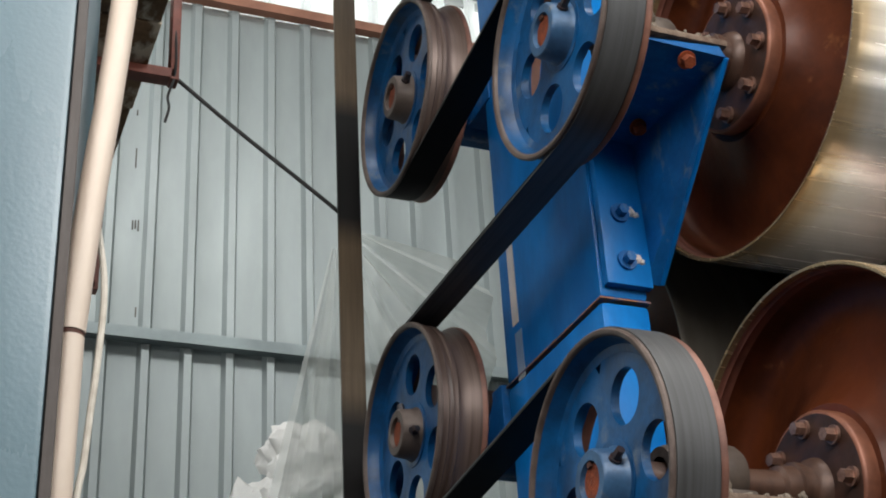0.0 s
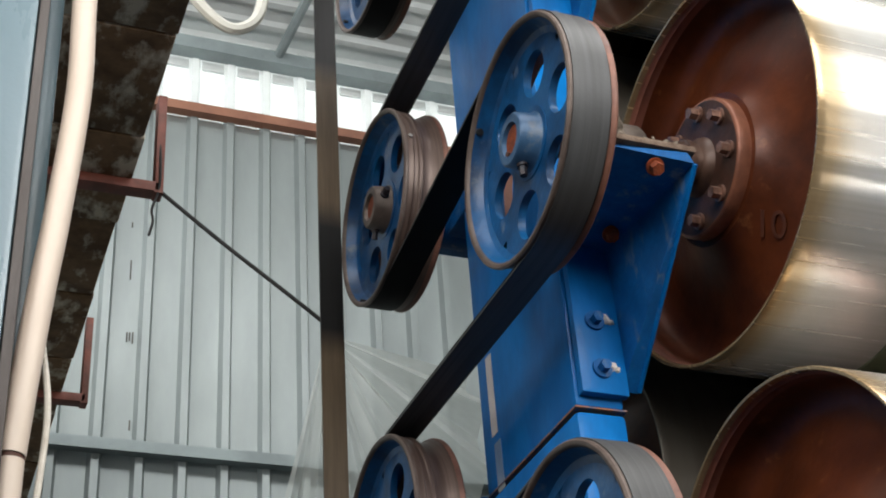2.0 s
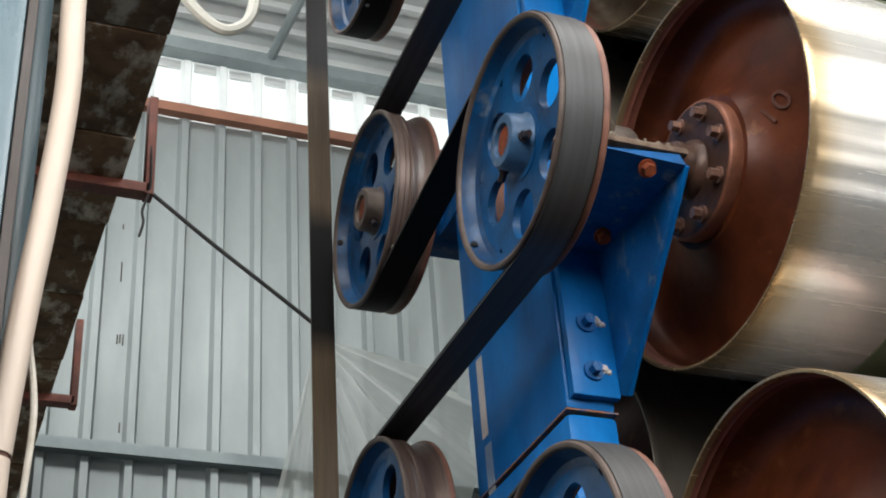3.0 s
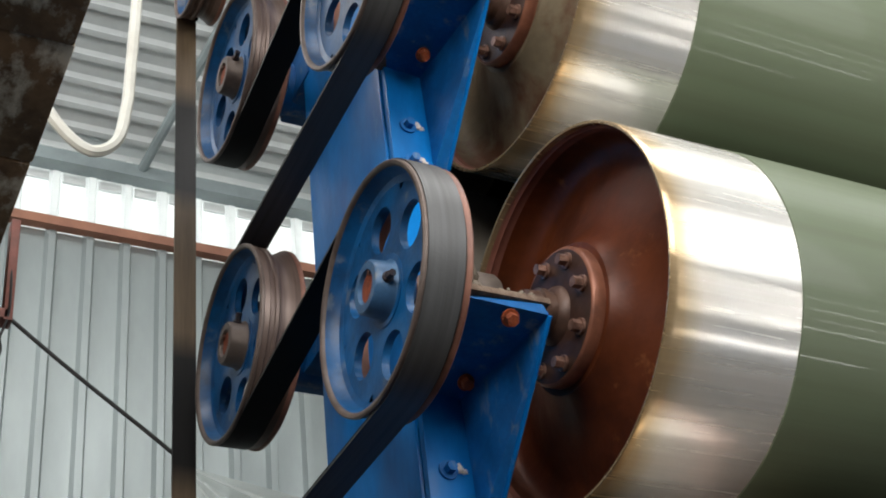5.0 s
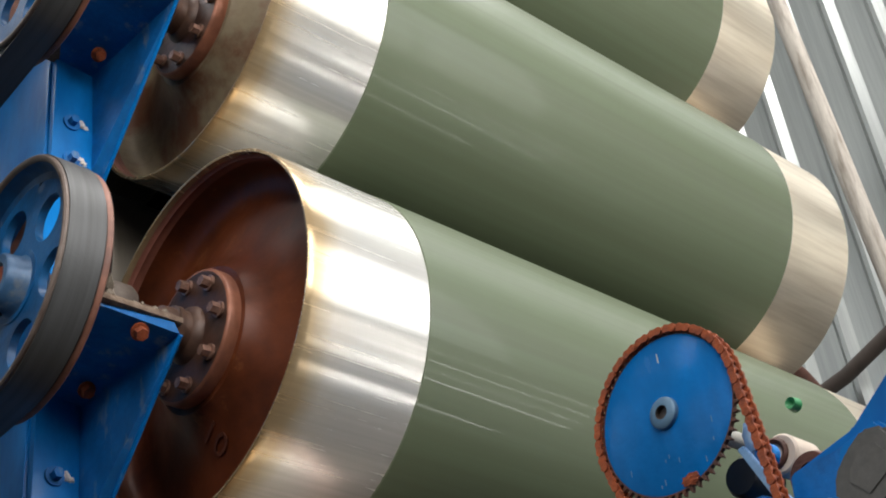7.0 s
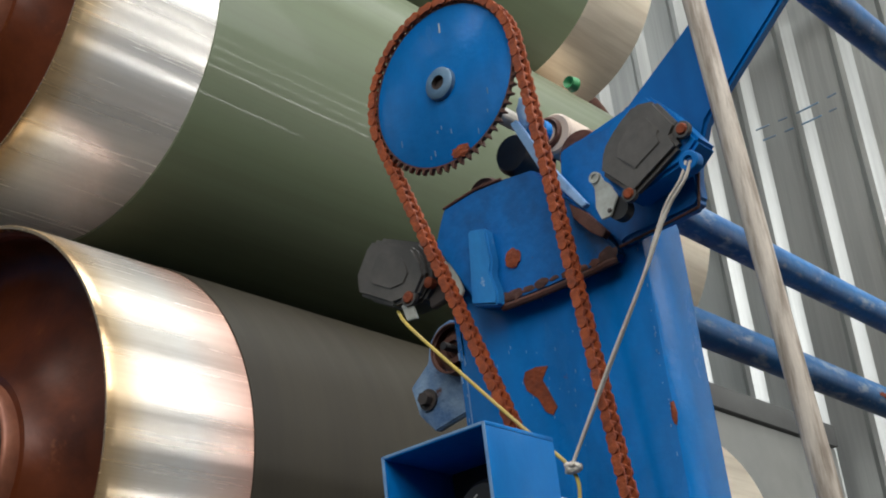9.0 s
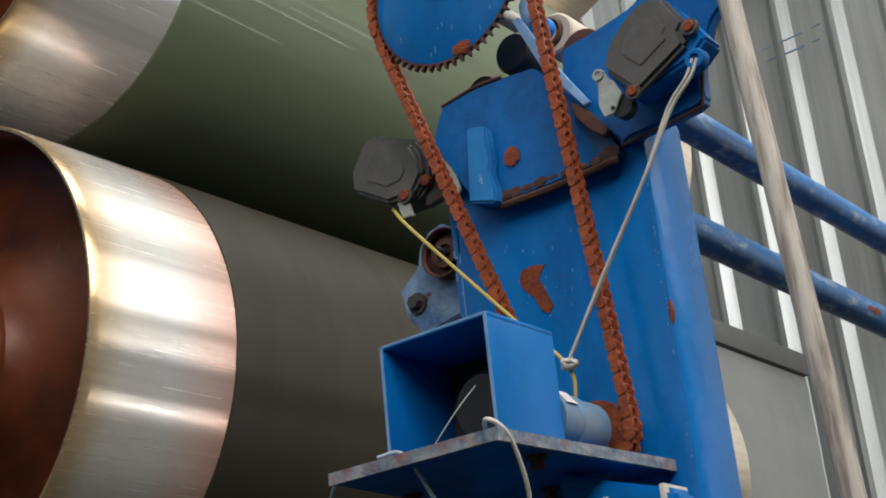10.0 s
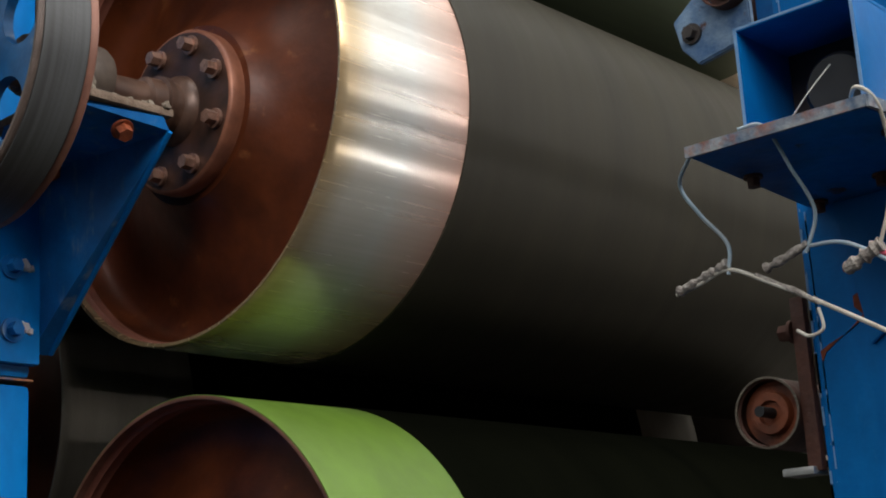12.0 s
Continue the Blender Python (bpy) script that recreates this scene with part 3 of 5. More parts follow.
part("wall_west_lintel", box(-5.72, -5.6, -2.9, 1.3, 5.2, 8.2), M_DIMWALL, label="unseen wall over the added opening, darkened to cut bounce", kind="structure", flat=True)
part("wall_west_sill", box(-5.72, -5.6, -2.9, 1.3, 0, 3.2), M_DIMWALL, label="unseen wall below the added opening, darkened to cut bounce", kind="structure", flat=True)
bm = box(-5.6, SLIT_X0, WIN_Y - 0.1, WIN_Y, 0.0, WIN_Z0)
edges = [0.0] + [e for s in SLITS for e in s] + [WIN_Z0]
for a, b in zip(edges[0::2], edges[1::2]):
    box(SLIT_X0, WALL_X, WIN_Y - 0.1, WIN_Y, a, b, bm=bm)
box(-5.6, WALL_X, WIN_Y - 0.1, WIN_Y, WIN_Z1, 9.2, bm=bm)
xs = [-5.6] + [e for wx, ww in WINDOWS for e in (wx - ww / 2, wx + ww / 2)] + [WALL_X]
for a, b in zip(xs[0::2], xs[1::2]):
    if b > a:
        box(a, b, WIN_Y - 0.1, WIN_Y, WIN_Z0, WIN_Z1, bm=bm)
part("wall_south", bm, M_DIMWALL, label="unseen wall with a row of windows, darkened to cut bounce", kind="structure", flat=True)
for i, (wx, ww) in enumerate(WINDOWS):
    bm = box(wx - 0.02, wx + 0.02, WIN_Y - 0.07, WIN_Y - 0.03, WIN_Z0, WIN_Z1)
    for zz in (WIN_Z0 + 0.02, (WIN_Z0 + WIN_Z1) / 2, WIN_Z1 - 0.02):
        box(wx - ww / 2, wx + ww / 2, WIN_Y - 0.072, WIN_Y - 0.032, zz - 0.02, zz + 0.02, bm=bm)
    part("window_%d" % (i + 1), bm, M_GIRT, label="grey steel window frame", kind="structure", flat=True)
# roof: ribs run along the eave, seen from below
ROOF_TILT = 14.0
SLOPE = Matrix.Rotation(radians(90 - ROOF_TILT), 4, "X")
# The gaps left between these sheets are added openings for the skylight lamps.
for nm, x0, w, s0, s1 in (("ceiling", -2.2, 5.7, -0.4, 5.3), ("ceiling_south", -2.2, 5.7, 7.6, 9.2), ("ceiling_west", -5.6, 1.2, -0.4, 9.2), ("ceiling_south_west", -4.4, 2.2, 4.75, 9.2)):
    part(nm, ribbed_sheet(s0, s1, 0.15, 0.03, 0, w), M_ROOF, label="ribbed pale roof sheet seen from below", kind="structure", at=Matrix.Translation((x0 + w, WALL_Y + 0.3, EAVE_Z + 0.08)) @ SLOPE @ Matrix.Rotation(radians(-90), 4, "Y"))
part("girt", box(-5.6, WALL_X, WALL_Y - 0.085, WALL_Y - 0.03, 4.285, 4.34), M_GIRT, label="grey horizontal wall girt", kind="structure", flat=True)
part("girt", box(-5.6, WALL_X, WALL_Y - 0.085, WALL_Y - 0.03, 6.235, 6.29), M_REDGIRT, label="red primed girt below the daylight strip", kind="structure", flat=True)
part("eave_beam", box(-5.6, WALL_X, WALL_Y - 0.12, WALL_Y - 0.03, EAVE_Z - 0.03, EAVE_Z + 0.05), M_GIRT, label="grey eave purlin under the roof", kind="structure", flat=True)
bm = None
for i in range(47):
    x = -5.576 + 0.192 * i
    bm = box(x + 0.006, x + 0.126, WALL_Y - 0.022, WALL_Y - 0.004, EAVE_Z - 0.085, EAVE_Z - 0.032, 0.004, bm)
part("closure_strip", bm, M_ROOF, label="grey foam closures between the ribs under the eave", kind="structure")

# ================= drying cylinders =================
REAR_X, REAR_Y = 0.03, 0.76
DRUM_X = {2: 0.0, 1: 0.0, 0: 0.0, -1: 0.013, -2: 0.010}
DRUM_SAG = {2: 0.0, 1: 0.0, 0: 0.0, -1: 0.010, -2: 0.011}     # the lower shells sit a little further along


def drum_z(k):
    return ZA + k * STEP


def cylinder(k, green_end=False, y=0.0, dz=0.0):
    coat = M_SHADECOAT if green_end or y else M_GREEN if k >= 0 else M_DARKCOAT
    label = "sage green drying cylinder with steel ends and rusty dished head" if k >= 0 else "dark olive drying cylinder with steel ends and rusty dished head"
    d = thing("drying_cylinder", "drying cylinder coated lime green to its end, rusty dished head" if green_end else label, "drying cylinder",
              pose(DRUM_X[k] if y == 0 else REAR_X, y, drum_z(k) + dz - (0 if y else DRUM_SAG[k])), "stack of drying cylinders" if y == 0 else "rear stack of drying cylinders")
    n = 112
    if green_end:
        part("end_band", lathe([(0.0, R_DRUM - 0.007), (0.0, R_DRUM), (0.29, R_DRUM)], n), M_LIME, d, "lime green end band")
        part("rim_edge", lathe([(0.012, R_DRUM - 0.009), (-0.001, R_DRUM - 0.0075), (-0.002, R_DRUM - 0.0045), (-0.001, R_DRUM - 0.0015)], n), M_LIP, d, "rusty rim edge")
    else:
        part("end_band", lathe([(0.012, R_DRUM - 0.009), (0.001, R_DRUM - 0.007), (0.0, R_DRUM - 0.002), (0.003, R_DRUM), (0.02, R_DRUM), (0.29, R_DRUM)], n),
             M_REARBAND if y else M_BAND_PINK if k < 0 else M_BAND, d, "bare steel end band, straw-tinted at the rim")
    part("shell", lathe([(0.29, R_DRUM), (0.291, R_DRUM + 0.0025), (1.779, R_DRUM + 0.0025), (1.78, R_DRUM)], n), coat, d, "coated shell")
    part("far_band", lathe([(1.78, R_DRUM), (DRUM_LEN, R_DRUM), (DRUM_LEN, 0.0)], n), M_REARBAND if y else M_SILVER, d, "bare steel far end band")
    part("head", lathe([(0.042, R_DRUM - 0.0125), (0.080, R_DRUM - 0.014), (0.100, R_DRUM - 0.03), (0.108, R_DRUM - 0.06),
                        (0.1035, 0.315), (0.0915, 0.275), (0.0795, 0.235), (0.062, 0.198), (0.046, 0.174), (0.034, 0.162), (0.028, 0.156), (0.027, 0.0)], 96), M_HEAD_TAN if k > 0 and not y else M_HEAD, d, "tan dusty dished head, rust showing" if k > 0 and not y else "red-brown rusty dished head")
    part("rim_lip", lathe([(0.012, R_DRUM - 0.009), (0.020, R_DRUM - 0.0095), (0.024, R_DRUM - 0.012), (0.028, R_DRUM - 0.0105), (0.042, R_DRUM - 0.0125)], 96), M_RIMLIP, d, "paler grooved lip inside the rim")
    flange = part("flange", lathe([(-0.001, 0.136), (-0.002, 0.06), (-0.002, 0.0)], 48), M_FLANGE, d, "greasy bolted flange")
    part("flange_rim", lathe([(0.030, 0.143), (0.004, 0.143), (0.0, 0.140), (-0.001, 0.136)], 56), M_FLANGERIM, flange, "worn copper-coloured flange edge")
    b = None
    for i in range(8):
        a = 2 * math.pi * (i + 0.3) / 8
        m = pose(-0.002, 0.113 * math.cos(a), 0.113 * math.sin(a), 10 * i)
        if b is None:
            b = part("flange_bolt", hex_bolt(0.0125, 0.024), M_BOLT, flange, at=m)
        else:
            share("flange_bolt", b, flange, m)
    part("journal", lathe([(0.0, 0.062), (-0.012, 0.058), (-0.020, 0.046), (-0.034, 0.044), (-0.036, 0.050), (-0.048, 0.050), (-0.050, 0.044), (-0.075, 0.042), (-0.080, 0.034), (-0.13, 0.032), (-0.395, 0.029), (-0.395, 0.0)], 32), M_JOURNAL, d, "turned steel journal")
    return d


def head_number(d, text, turn):
    """Faint dark figures painted on the dish of a head, upright once the cylinder has turned that far."""
    font = bpy.data.curves.new("figures", "FONT")
    font.body, font.size, font.align_x, font.align_y, font.extrude = text, 0.075, "CENTER", "CENTER", 0.0006
    tmp = new("figures", font)
    me = bpy.data.meshes.new_from_object(tmp.evaluated_get(bpy.context.evaluated_depsgraph_get()))
    bpy.data.objects.remove(tmp)
    me.materials.append(M_FIGURES)
    ob = new("head_number", me)
    ob.parent = d
    along, up = Vector((0.404, -1, 0)).normalized(), Vector((-0.24, 0, 1)).normalized()
    out = along.cross(up).normalized()
    tilt = Matrix((along, out.cross(along), out)).transposed().to_4x4()
    ob.matrix_basis = Matrix.Rotation(radians(-turn), 4, "X") @ Matrix.Translation(Vector((0.0665, -0.180, -0.106)) + 0.003 * out) @ tilt
    tagged(ob, "faint dark painted figures")


def pulley(name, label, y, z, r, group, phase, worn=False):
    """Flat-belt wheel: flanged rim, recessed web with six holes, hub with set screws and a rusty shaft end."""
    p = thing(name, label, "pulley", pose(X_PULLEY, y, z, phase), group)
    w = 0.113 if worn else 0.098
    lip = part("front_lip", lathe([(0.008, r - 0.013), (0.002, r - 0.011), (0.0, r - 0.008), (0.0, r - 0.003), (0.003, r), (0.009, r), (0.0115, r - 0.004)], 96), M_FRONTLIP, p, "rounded brown rim lip")
    crown = [(0.0115, r - 0.004), (0.0125, r - 0.009), (0.0145, r - 0.009), (0.0155, r - 0.004), (0.020, r - 0.004), (0.0215, r - 0.008), (w * 0.35, r - 0.006), (w * 0.65, r - 0.006), (w - 0.02, r - 0.009), (w - 0.014, r - 0.002)]
    if worn:
        crown = [(0.0115, r - 0.004), (0.024, r - 0.003), (0.027, r - 0.007), (0.036, r - 0.007), (0.039, r - 0.004), (0.047, r - 0.004), (0.05, r - 0.009),
                 (w * 0.45, r - 0.014), (w * 0.6, r - 0.018), (w - 0.03, r - 0.012), (w - 0.014, r - 0.003)]
    part("tread", lathe(crown, 72), M_RIM_BROWN if worn else M_RIM, p, "worn rust-brown tread" if worn else "worn grey tread")
    part("back_lip", lathe([(w - 0.014, r - 0.002), (w - 0.01, r), (w - 0.003, r), (w, r - 0.004), (w, r - 0.02), (w - 0.02, r - 0.022)], 72), M_LIP, p, "rusty back lip")
    part("rim_inside", lathe([(0.008, r - 0.013), (0.022, r - 0.016), (0.034, r - 0.022), (0.039, r - 0.036), (0.053, r - 0.036), (0.060, r - 0.026), (w - 0.02, r - 0.022)], 72), M_WHEEL, p)
    # web with six holes: built as a ring grid, quads inside a hole left out and their border drawn to the hole's edge
    bm = bmesh.new()
    rh, rc = 0.047 * r / 0.245, 0.140 * r / 0.245
    r_in, r_out = 0.05, r - 0.035
    holes = [(rc * math.cos(math.radians(60 * i)), rc * math.sin(math.radians(60 * i))) for i in range(6)]
    for x in (0.038, 0.054):
        outer = []
        for s in range(6):
            hy, hz = holes[s]
            a0, a1 = math.radians(60 * s - 30), math.radians(60 * s + 30)
            m = 32
            ring = [bm.verts.new((x, hy + rh * math.cos(2 * math.pi * i / m), hz + rh * math.sin(2 * math.pi * i / m))) for i in range(m)]
            out = []
            for i in range(m):
                d = Vector((math.cos(2 * math.pi * i / m), math.sin(2 * math.pi * i / m)))
                lo, hi = rh, 1.0
                for _ in range(28):
                    mid = (lo + hi) / 2
                    q = Vector((hy, hz)) + d * mid
                    ang = math.atan2(q.y * math.cos(math.radians(60 * s)) - q.x * math.sin(math.radians(60 * s)),
                                     q.x * math.cos(math.radians(60 * s)) + q.y * math.sin(math.radians(60 * s)))
                    if r_in < q.length < r_out and abs(ang) < math.radians(30):
                        lo = mid
                    else:
                        hi = mid
                q = Vector((hy, hz)) + d * lo
                out.append(bm.verts.new((x, q.x, q.y)))
            for i in range(m):
                j = (i + 1) % m
                f = (ring[i], ring[j], out[j], out[i])
                bm.faces.new(f if x > 0.05 else f[::-1])
            outer.append(ring)
        if x < 0.05:
            first = outer
        else:
            for a, b in zip(first, outer):
                for i in range(len(a)):
                    j = (i + 1) % len(a)
                    bm.faces.new((a[i], b[i], b[j], a[j]))
    bmesh.ops.recalc_face_normals(bm, faces=bm.faces[:])
    bmesh.ops.remove_doubles(bm, verts=bm.verts[:], dist=2e-4)
    part("web", bm, M_WHEEL, p, "blue web with six round holes")
    part("web_core", lathe([(0.036, 0.0), (0.036, 0.072), (0.058, 0.072), (0.075, 0.055), (0.075, 0.0)], 40), M_WHEEL, p)
    hub = part("hub", lathe([(0.040, 0.064), (0.030, 0.056), (-0.002, 0.053), (-0.006, 0.049), (-0.006, 0.034), (0.004, 0.031)], 40), M_FRONTLIP if worn else M_HUB, p, "worn brown hub boss" if worn else "worn grey-blue hub boss")
    end = part("shaft_end", lathe([(0.005, 0.032), (0.001, 0.029), (0.001, 0.0)], 32), M_RUST, p, "orange rusty shaft end with keyway")
    part("key", box(-0.004, 0.012, -0.006, 0.006, 0.024, 0.038, 0.001), M_DARKRUST, end)
    s = part("set_screw", hex_bolt(0.008, 0.026), M_SCREW, hub, "dark greasy set screw", at=facing((0, math.cos(0.7), math.sin(0.7)), (0.016, 0.052 * math.cos(0.7), 0.055 * math.sin(0.7))))
    share("set_screw", s, hub, facing((0, math.cos(2.8), math.sin(2.8)), (0.016, 0.052 * math.cos(2.8), 0.055 * math.sin(2.8))))
    # balance plugs in the rim
    q = part("rim_plug", lathe([(0.0, 0.006), (-0.008, 0.0055), (-0.008, 0.0)], 14), M_STEEL, lip, "bright plug in the rim", at=facing((0, math.cos(0.6), math.sin(0.6)), (0.02, (r - 0.008) * math.cos(0.6), (r - 0.008) * math.sin(0.6))))
    part("rim_plug", lathe([(0.0, 0.008), (-0.006, 0.0075), (-0.006, 0.0)], 14), M_BLACK, lip, "black plug inside the rim", at=facing((0, -math.cos(3.0), -math.sin(3.0)), (0.016, (r - 0.0135) * math.cos(3.0), (r - 0.0135) * math.sin(3.0))))
    return p


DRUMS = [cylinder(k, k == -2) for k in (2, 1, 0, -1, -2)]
head_number(DRUMS[2], "10", -165.0)
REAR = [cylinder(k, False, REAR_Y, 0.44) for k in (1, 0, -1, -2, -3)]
BIG = [pulley("drive_pulley", "blue spoked flat-belt drive pulley with worn grey rim", -0.018, drum_z(k) - 0.029, R_PULLEY, "drive pulleys", 12 * k) for k in (2, 1, 0, -1, -2)]
IDLER_POS = [(0.77, drum_z(2) + 0.35), (0.765, drum_z(1) + 0.335), (0.782, drum_z(0) + 0.352), (0.84, drum_z(-1) + 0.385), (0.86, drum_z(-2) + 0.385)]
IDLERS = [pulley("idler_pulley", "smaller-looking blue idler pulley with a grooved rusty rim", y, z, R_PULLEY, "idler pulleys", 25 + 17 * i, worn=True) for i, (y, z) in enumerate(IDLER_POS)]
TOP_Y, TOP_Z, TOP_R = 1.10, 5.12, 0.145
TOP = pulley("return_pulley", "small blue pulley that turns the belt at the top", TOP_Y, TOP_Z, TOP_R, "idler pulleys", 10, worn=True)


# ================= belt =================
def belt_way(circles):
    """circles: (u, v, radius, turn) with turn +1 counter-clockwise; returns the way round them all."""
    out = []
    n = len(circles)
    ends = []
    for a, b in zip(circles, circles[1:]):
        c1, c2 = Vector(a[:2]), Vector(b[:2])
        d = c2 - c1
        th = math.atan2(d.y, d.x) - math.asin(max(-1, min(1, (b[3] * b[2] - a[3] * a[2]) / d.length)))
        nrm = Vector((-math.sin(th), math.cos(th)))
        ends.append((c1 - a[3] * a[2] * nrm, c2 - b[3] * b[2] * nrm))
    for i, (p, q) in enumerate(ends):
        m = max(2, int((q - p).length / 0.05))
        out += [p.lerp(q, k / m) for k in range(m)]
        out.append(q)
        if i + 1 < len(ends):
            c = Vector(circles[i + 1][:2])
            s = circles[i + 1][3]
            a0 = math.atan2(q.y - c.y, q.x - c.x)
            e = ends[i + 1][0]
            a1 = math.atan2(e.y - c.y, e.x - c.x)
            sweep = (a1 - a0) * s % (2 * math.pi)
            m = max(2, int(sweep / 0.09))
            out += [c + circles[i + 1][2] * Vector((math.cos(a0 + s * sweep * k / m), math.sin(a0 + s * sweep * k / m))) for k in range(1, m)]
    return out


def ribbon(way, x0, x1, thick, off=0.0):
    bm = bmesh.new()
    rows = []
    for i, p in enumerate(way):
        t = (way[min(i + 1, len(way) - 1)] - way[max(i - 1, 0)]).normalized()
        nrm = Vector((-t.y, t.x))
        a, b = p + nrm * (off + thick / 2), p + nrm * (off - thick / 2)
        rows.append([bm.verts.new(c) for c in ((x0, -a.x, a.y), (x1, -a.x, a.y), (x1, -b.x, b.y), (x0, -b.x, b.y))])
    for a, b in zip(rows, rows[1:]):
        for k in range(4):
            bm.faces.new((a[k], a[(k + 1) % 4], b[(k + 1) % 4], b[k]))
    bmesh.ops.recalc_face_normals(bm, faces=bm.faces[:])
    return bm


BX0, BX1, BX2 = -0.4085, -0.3445, -0.337
circles = [(-1.12, 0.55, 0.145, -1), (-TOP_Y, TOP_Z, TOP_R - 0.004, -1)]
for i, k in enumerate((2, 1, 0, -1, -2)):
    if i:
        circles.append((-IDLER_POS[i][0], IDLER_POS[i][1], R_PULLEY - 0.004, 1))
    circles.append((0.018, drum_z(k) - 0.029, R_PULLEY - 0.001, -1))
circles += [(-1.12, 0.55, 0.145, -1), (-1.0, 2.0, 0.1, -1)]
belt_line = belt_way(circles)[:-40]
belt = thing("drive_belt", "dark flat drive belt weaving round the pulleys", "belt")
rise = next(i for i, q in enumerate(belt_line) if q.y > TOP_Z - 0.01)
part("rubber_face", ribbon(belt_line[:rise], BX0, BX1, 0.0035, 0.002), M_BELT_IN, belt, "worn grey rubber face")
part("rubber_face", ribbon(belt_line[rise - 1:], BX0, BX2, 0.0035, 0.002), M_BELT_OUT, belt, "worn grey rubber face")
part("canvas_face", ribbon(belt_line[:rise], BX0, BX1, 0.0035, -0.002), M_BELT_IN, belt, "brown canvas back with soft dark bands")
part("inner_face", ribbon(belt_line[rise - 1:], BX0, BX2, 0.0035, -0.002), M_BELT, belt, "near-black inner face")

# ================= drive-side post with bearing brackets =================
PX0, PX1, PY0, PY1 = -0.23, -0.125, 0.215, 0.66
post = thing("machine_post", "blue welded box post of the machine, rust at its seams", "machine post")
for k in (2, 1, 0, -1, -2):
    z0, z1 = drum_z(k) - 0.445, drum_z(k + 1) - 0.455
    part("post_section", box(PX0, PX1, PY0, PY1, z0, z1, 0.012), M_BLUE, post)
    part("seam_plate", box(PX0 - 0.0025, PX1 + 0.0025, PY0 - 0.003, PY1 + 0.0025, z0 - 0.005, z0 - 0.001, 0.001), M_SEAM, post, "rusty weld seam")
part("post_section", box(PX0, PX1, PY0, PY1, 0.0, drum_z(-2) - 0.455, 0.012), M_BLUE, post)
part("base_plate", box(PX0 - 0.1, PX1 + 0.1, PY0 - 0.1, PY1 + 0.1, 0.0, 0.02, 0.003), M_BLUE, post)
part("paper_tape", box(PX0 - 0.0015, PX0 + 0.001, 0.575, 0.605, ZA - 0.33, ZA - 0.14), M_TAPE, post, "torn strip of paper tape")
part("paper_tape", box(PX0 - 0.0012, PX0 + 0.001, 0.565, 0.598, ZA - 0.46, ZA - 0.35), M_FILM, post, "clear tape")


def bracket(k):
    z = drum_z(k)
    b = thing("bearing_bracket", "blue bearing bracket bolted to the post, dusty with lint on top", "bearing bracket", pose(0, 0, z), "bearing brackets")
    plate = part("bolted_plate", box(-0.222, -0.122, 0.194, 0.2145, -0.425, -0.06, 0.004), M_BLUE, b, "bright blue bolted plate")
    # sloping soffit
    bm = bmesh.new()
    def put(x, y, zz):
        return bm.verts.new((x, y, zz))
    lo = [(-0.285, -0.136, -0.10), (-0.125, -0.146, -0.094), (-0.112, -0.142, -0.112), (-0.086, 0.225, -0.40), (-0.122, 0.225, -0.40), (-0.130, 0.20, -0.10), (-0.285, 0.20, -0.085)]
    f0 = [put(*p) for p in lo]
    f1 = [put(p[0], p[1] + 0.008, p[2] + 0.012) for p in lo]
    # front plate as a fan of triangles so that it stays plane along each strip
    tri = ((0, 1, 2), (0, 2, 5), (2, 3, 4), (2, 4, 5), (0, 5, 6))
    for t in tri:
        bm.faces.new([f0[i] for i in t])
        bm.faces.new([f1[i] for i in t[::-1]])
    for i in range(7):
        j = (i + 1) % 7
        bm.faces.new((f0[i], f1[i], f1[j], f0[j]))
    bmesh.ops.recalc_face_normals(bm, faces=bm.faces[:])
    part("gusset", bm, M_BLUE_DUSTY, b, "dark blue sloping gusset, dusty", flat=True)
    part("top_plate", box(-0.288, -0.108, -0.15, 0.21, -0.092, -0.078, 0.004), M_DUST, b, "dust-caked top plate")
    part("bearing_housing", lathe([(-0.285, 0.03), (-0.285, 0.046), (-0.275, 0.050), (-0.235, 0.052), (-0.225, 0.058), (-0.155, 0.058), (-0.145, 0.052), (-0.145, 0.036)], 32, bm=box(-0.225, -0.155, -0.085, 0.12, -0.074, -0.045, 0.008)), M_HOUSING, b, "greasy bearing housing")
    rng = random.Random(k + 7)
    part("gusset_edge", tube([(-0.110, -0.141, -0.113), (-0.085, 0.222, -0.398)], 0.005, 8), M_BLUE, b, "worn bright edge of the gusset")
    part("lint", lump(0.020, k + 3, (1.0, 0.9, 1.3), 0.9), M_FLUFF, b, "lint and grease clump", "stuff", at=pose(-0.262, -0.125, -0.055))
    bm = None
    for i in range(16):
        bm = join(bm, lump_at(rng.uniform(0.003, 0.009), 20 + i + 31 * (k + 3), (rng.uniform(-0.275, -0.118), -0.142 + rng.uniform(-0.008, 0.03), -0.076)))
    part("lint", bm, M_FLUFF, b, "lint along the top edge", "stuff")
    s = part("anchor_bolt", hex_bolt(0.013, 0.02), M_RUST, b, "orange rusty bolt", at=facing((0, -0.62, -0.78), (-0.185, -0.121, -0.118)))
    share("anchor_bolt", s, b, facing((0, -0.62, -0.78), (-0.165, 0.105, -0.118)))
    s = part("plate_bolt", hex_bolt(0.012, 0.022, 1.7), M_BLUE_DUSTY, plate, "blue painted bolt", at=facing((0, -1, 0), (-0.178, 0.194, -0.267)))
    share("plate_bolt", s, plate, facing((0, -1, 0), (-0.175, 0.194, -0.372)))
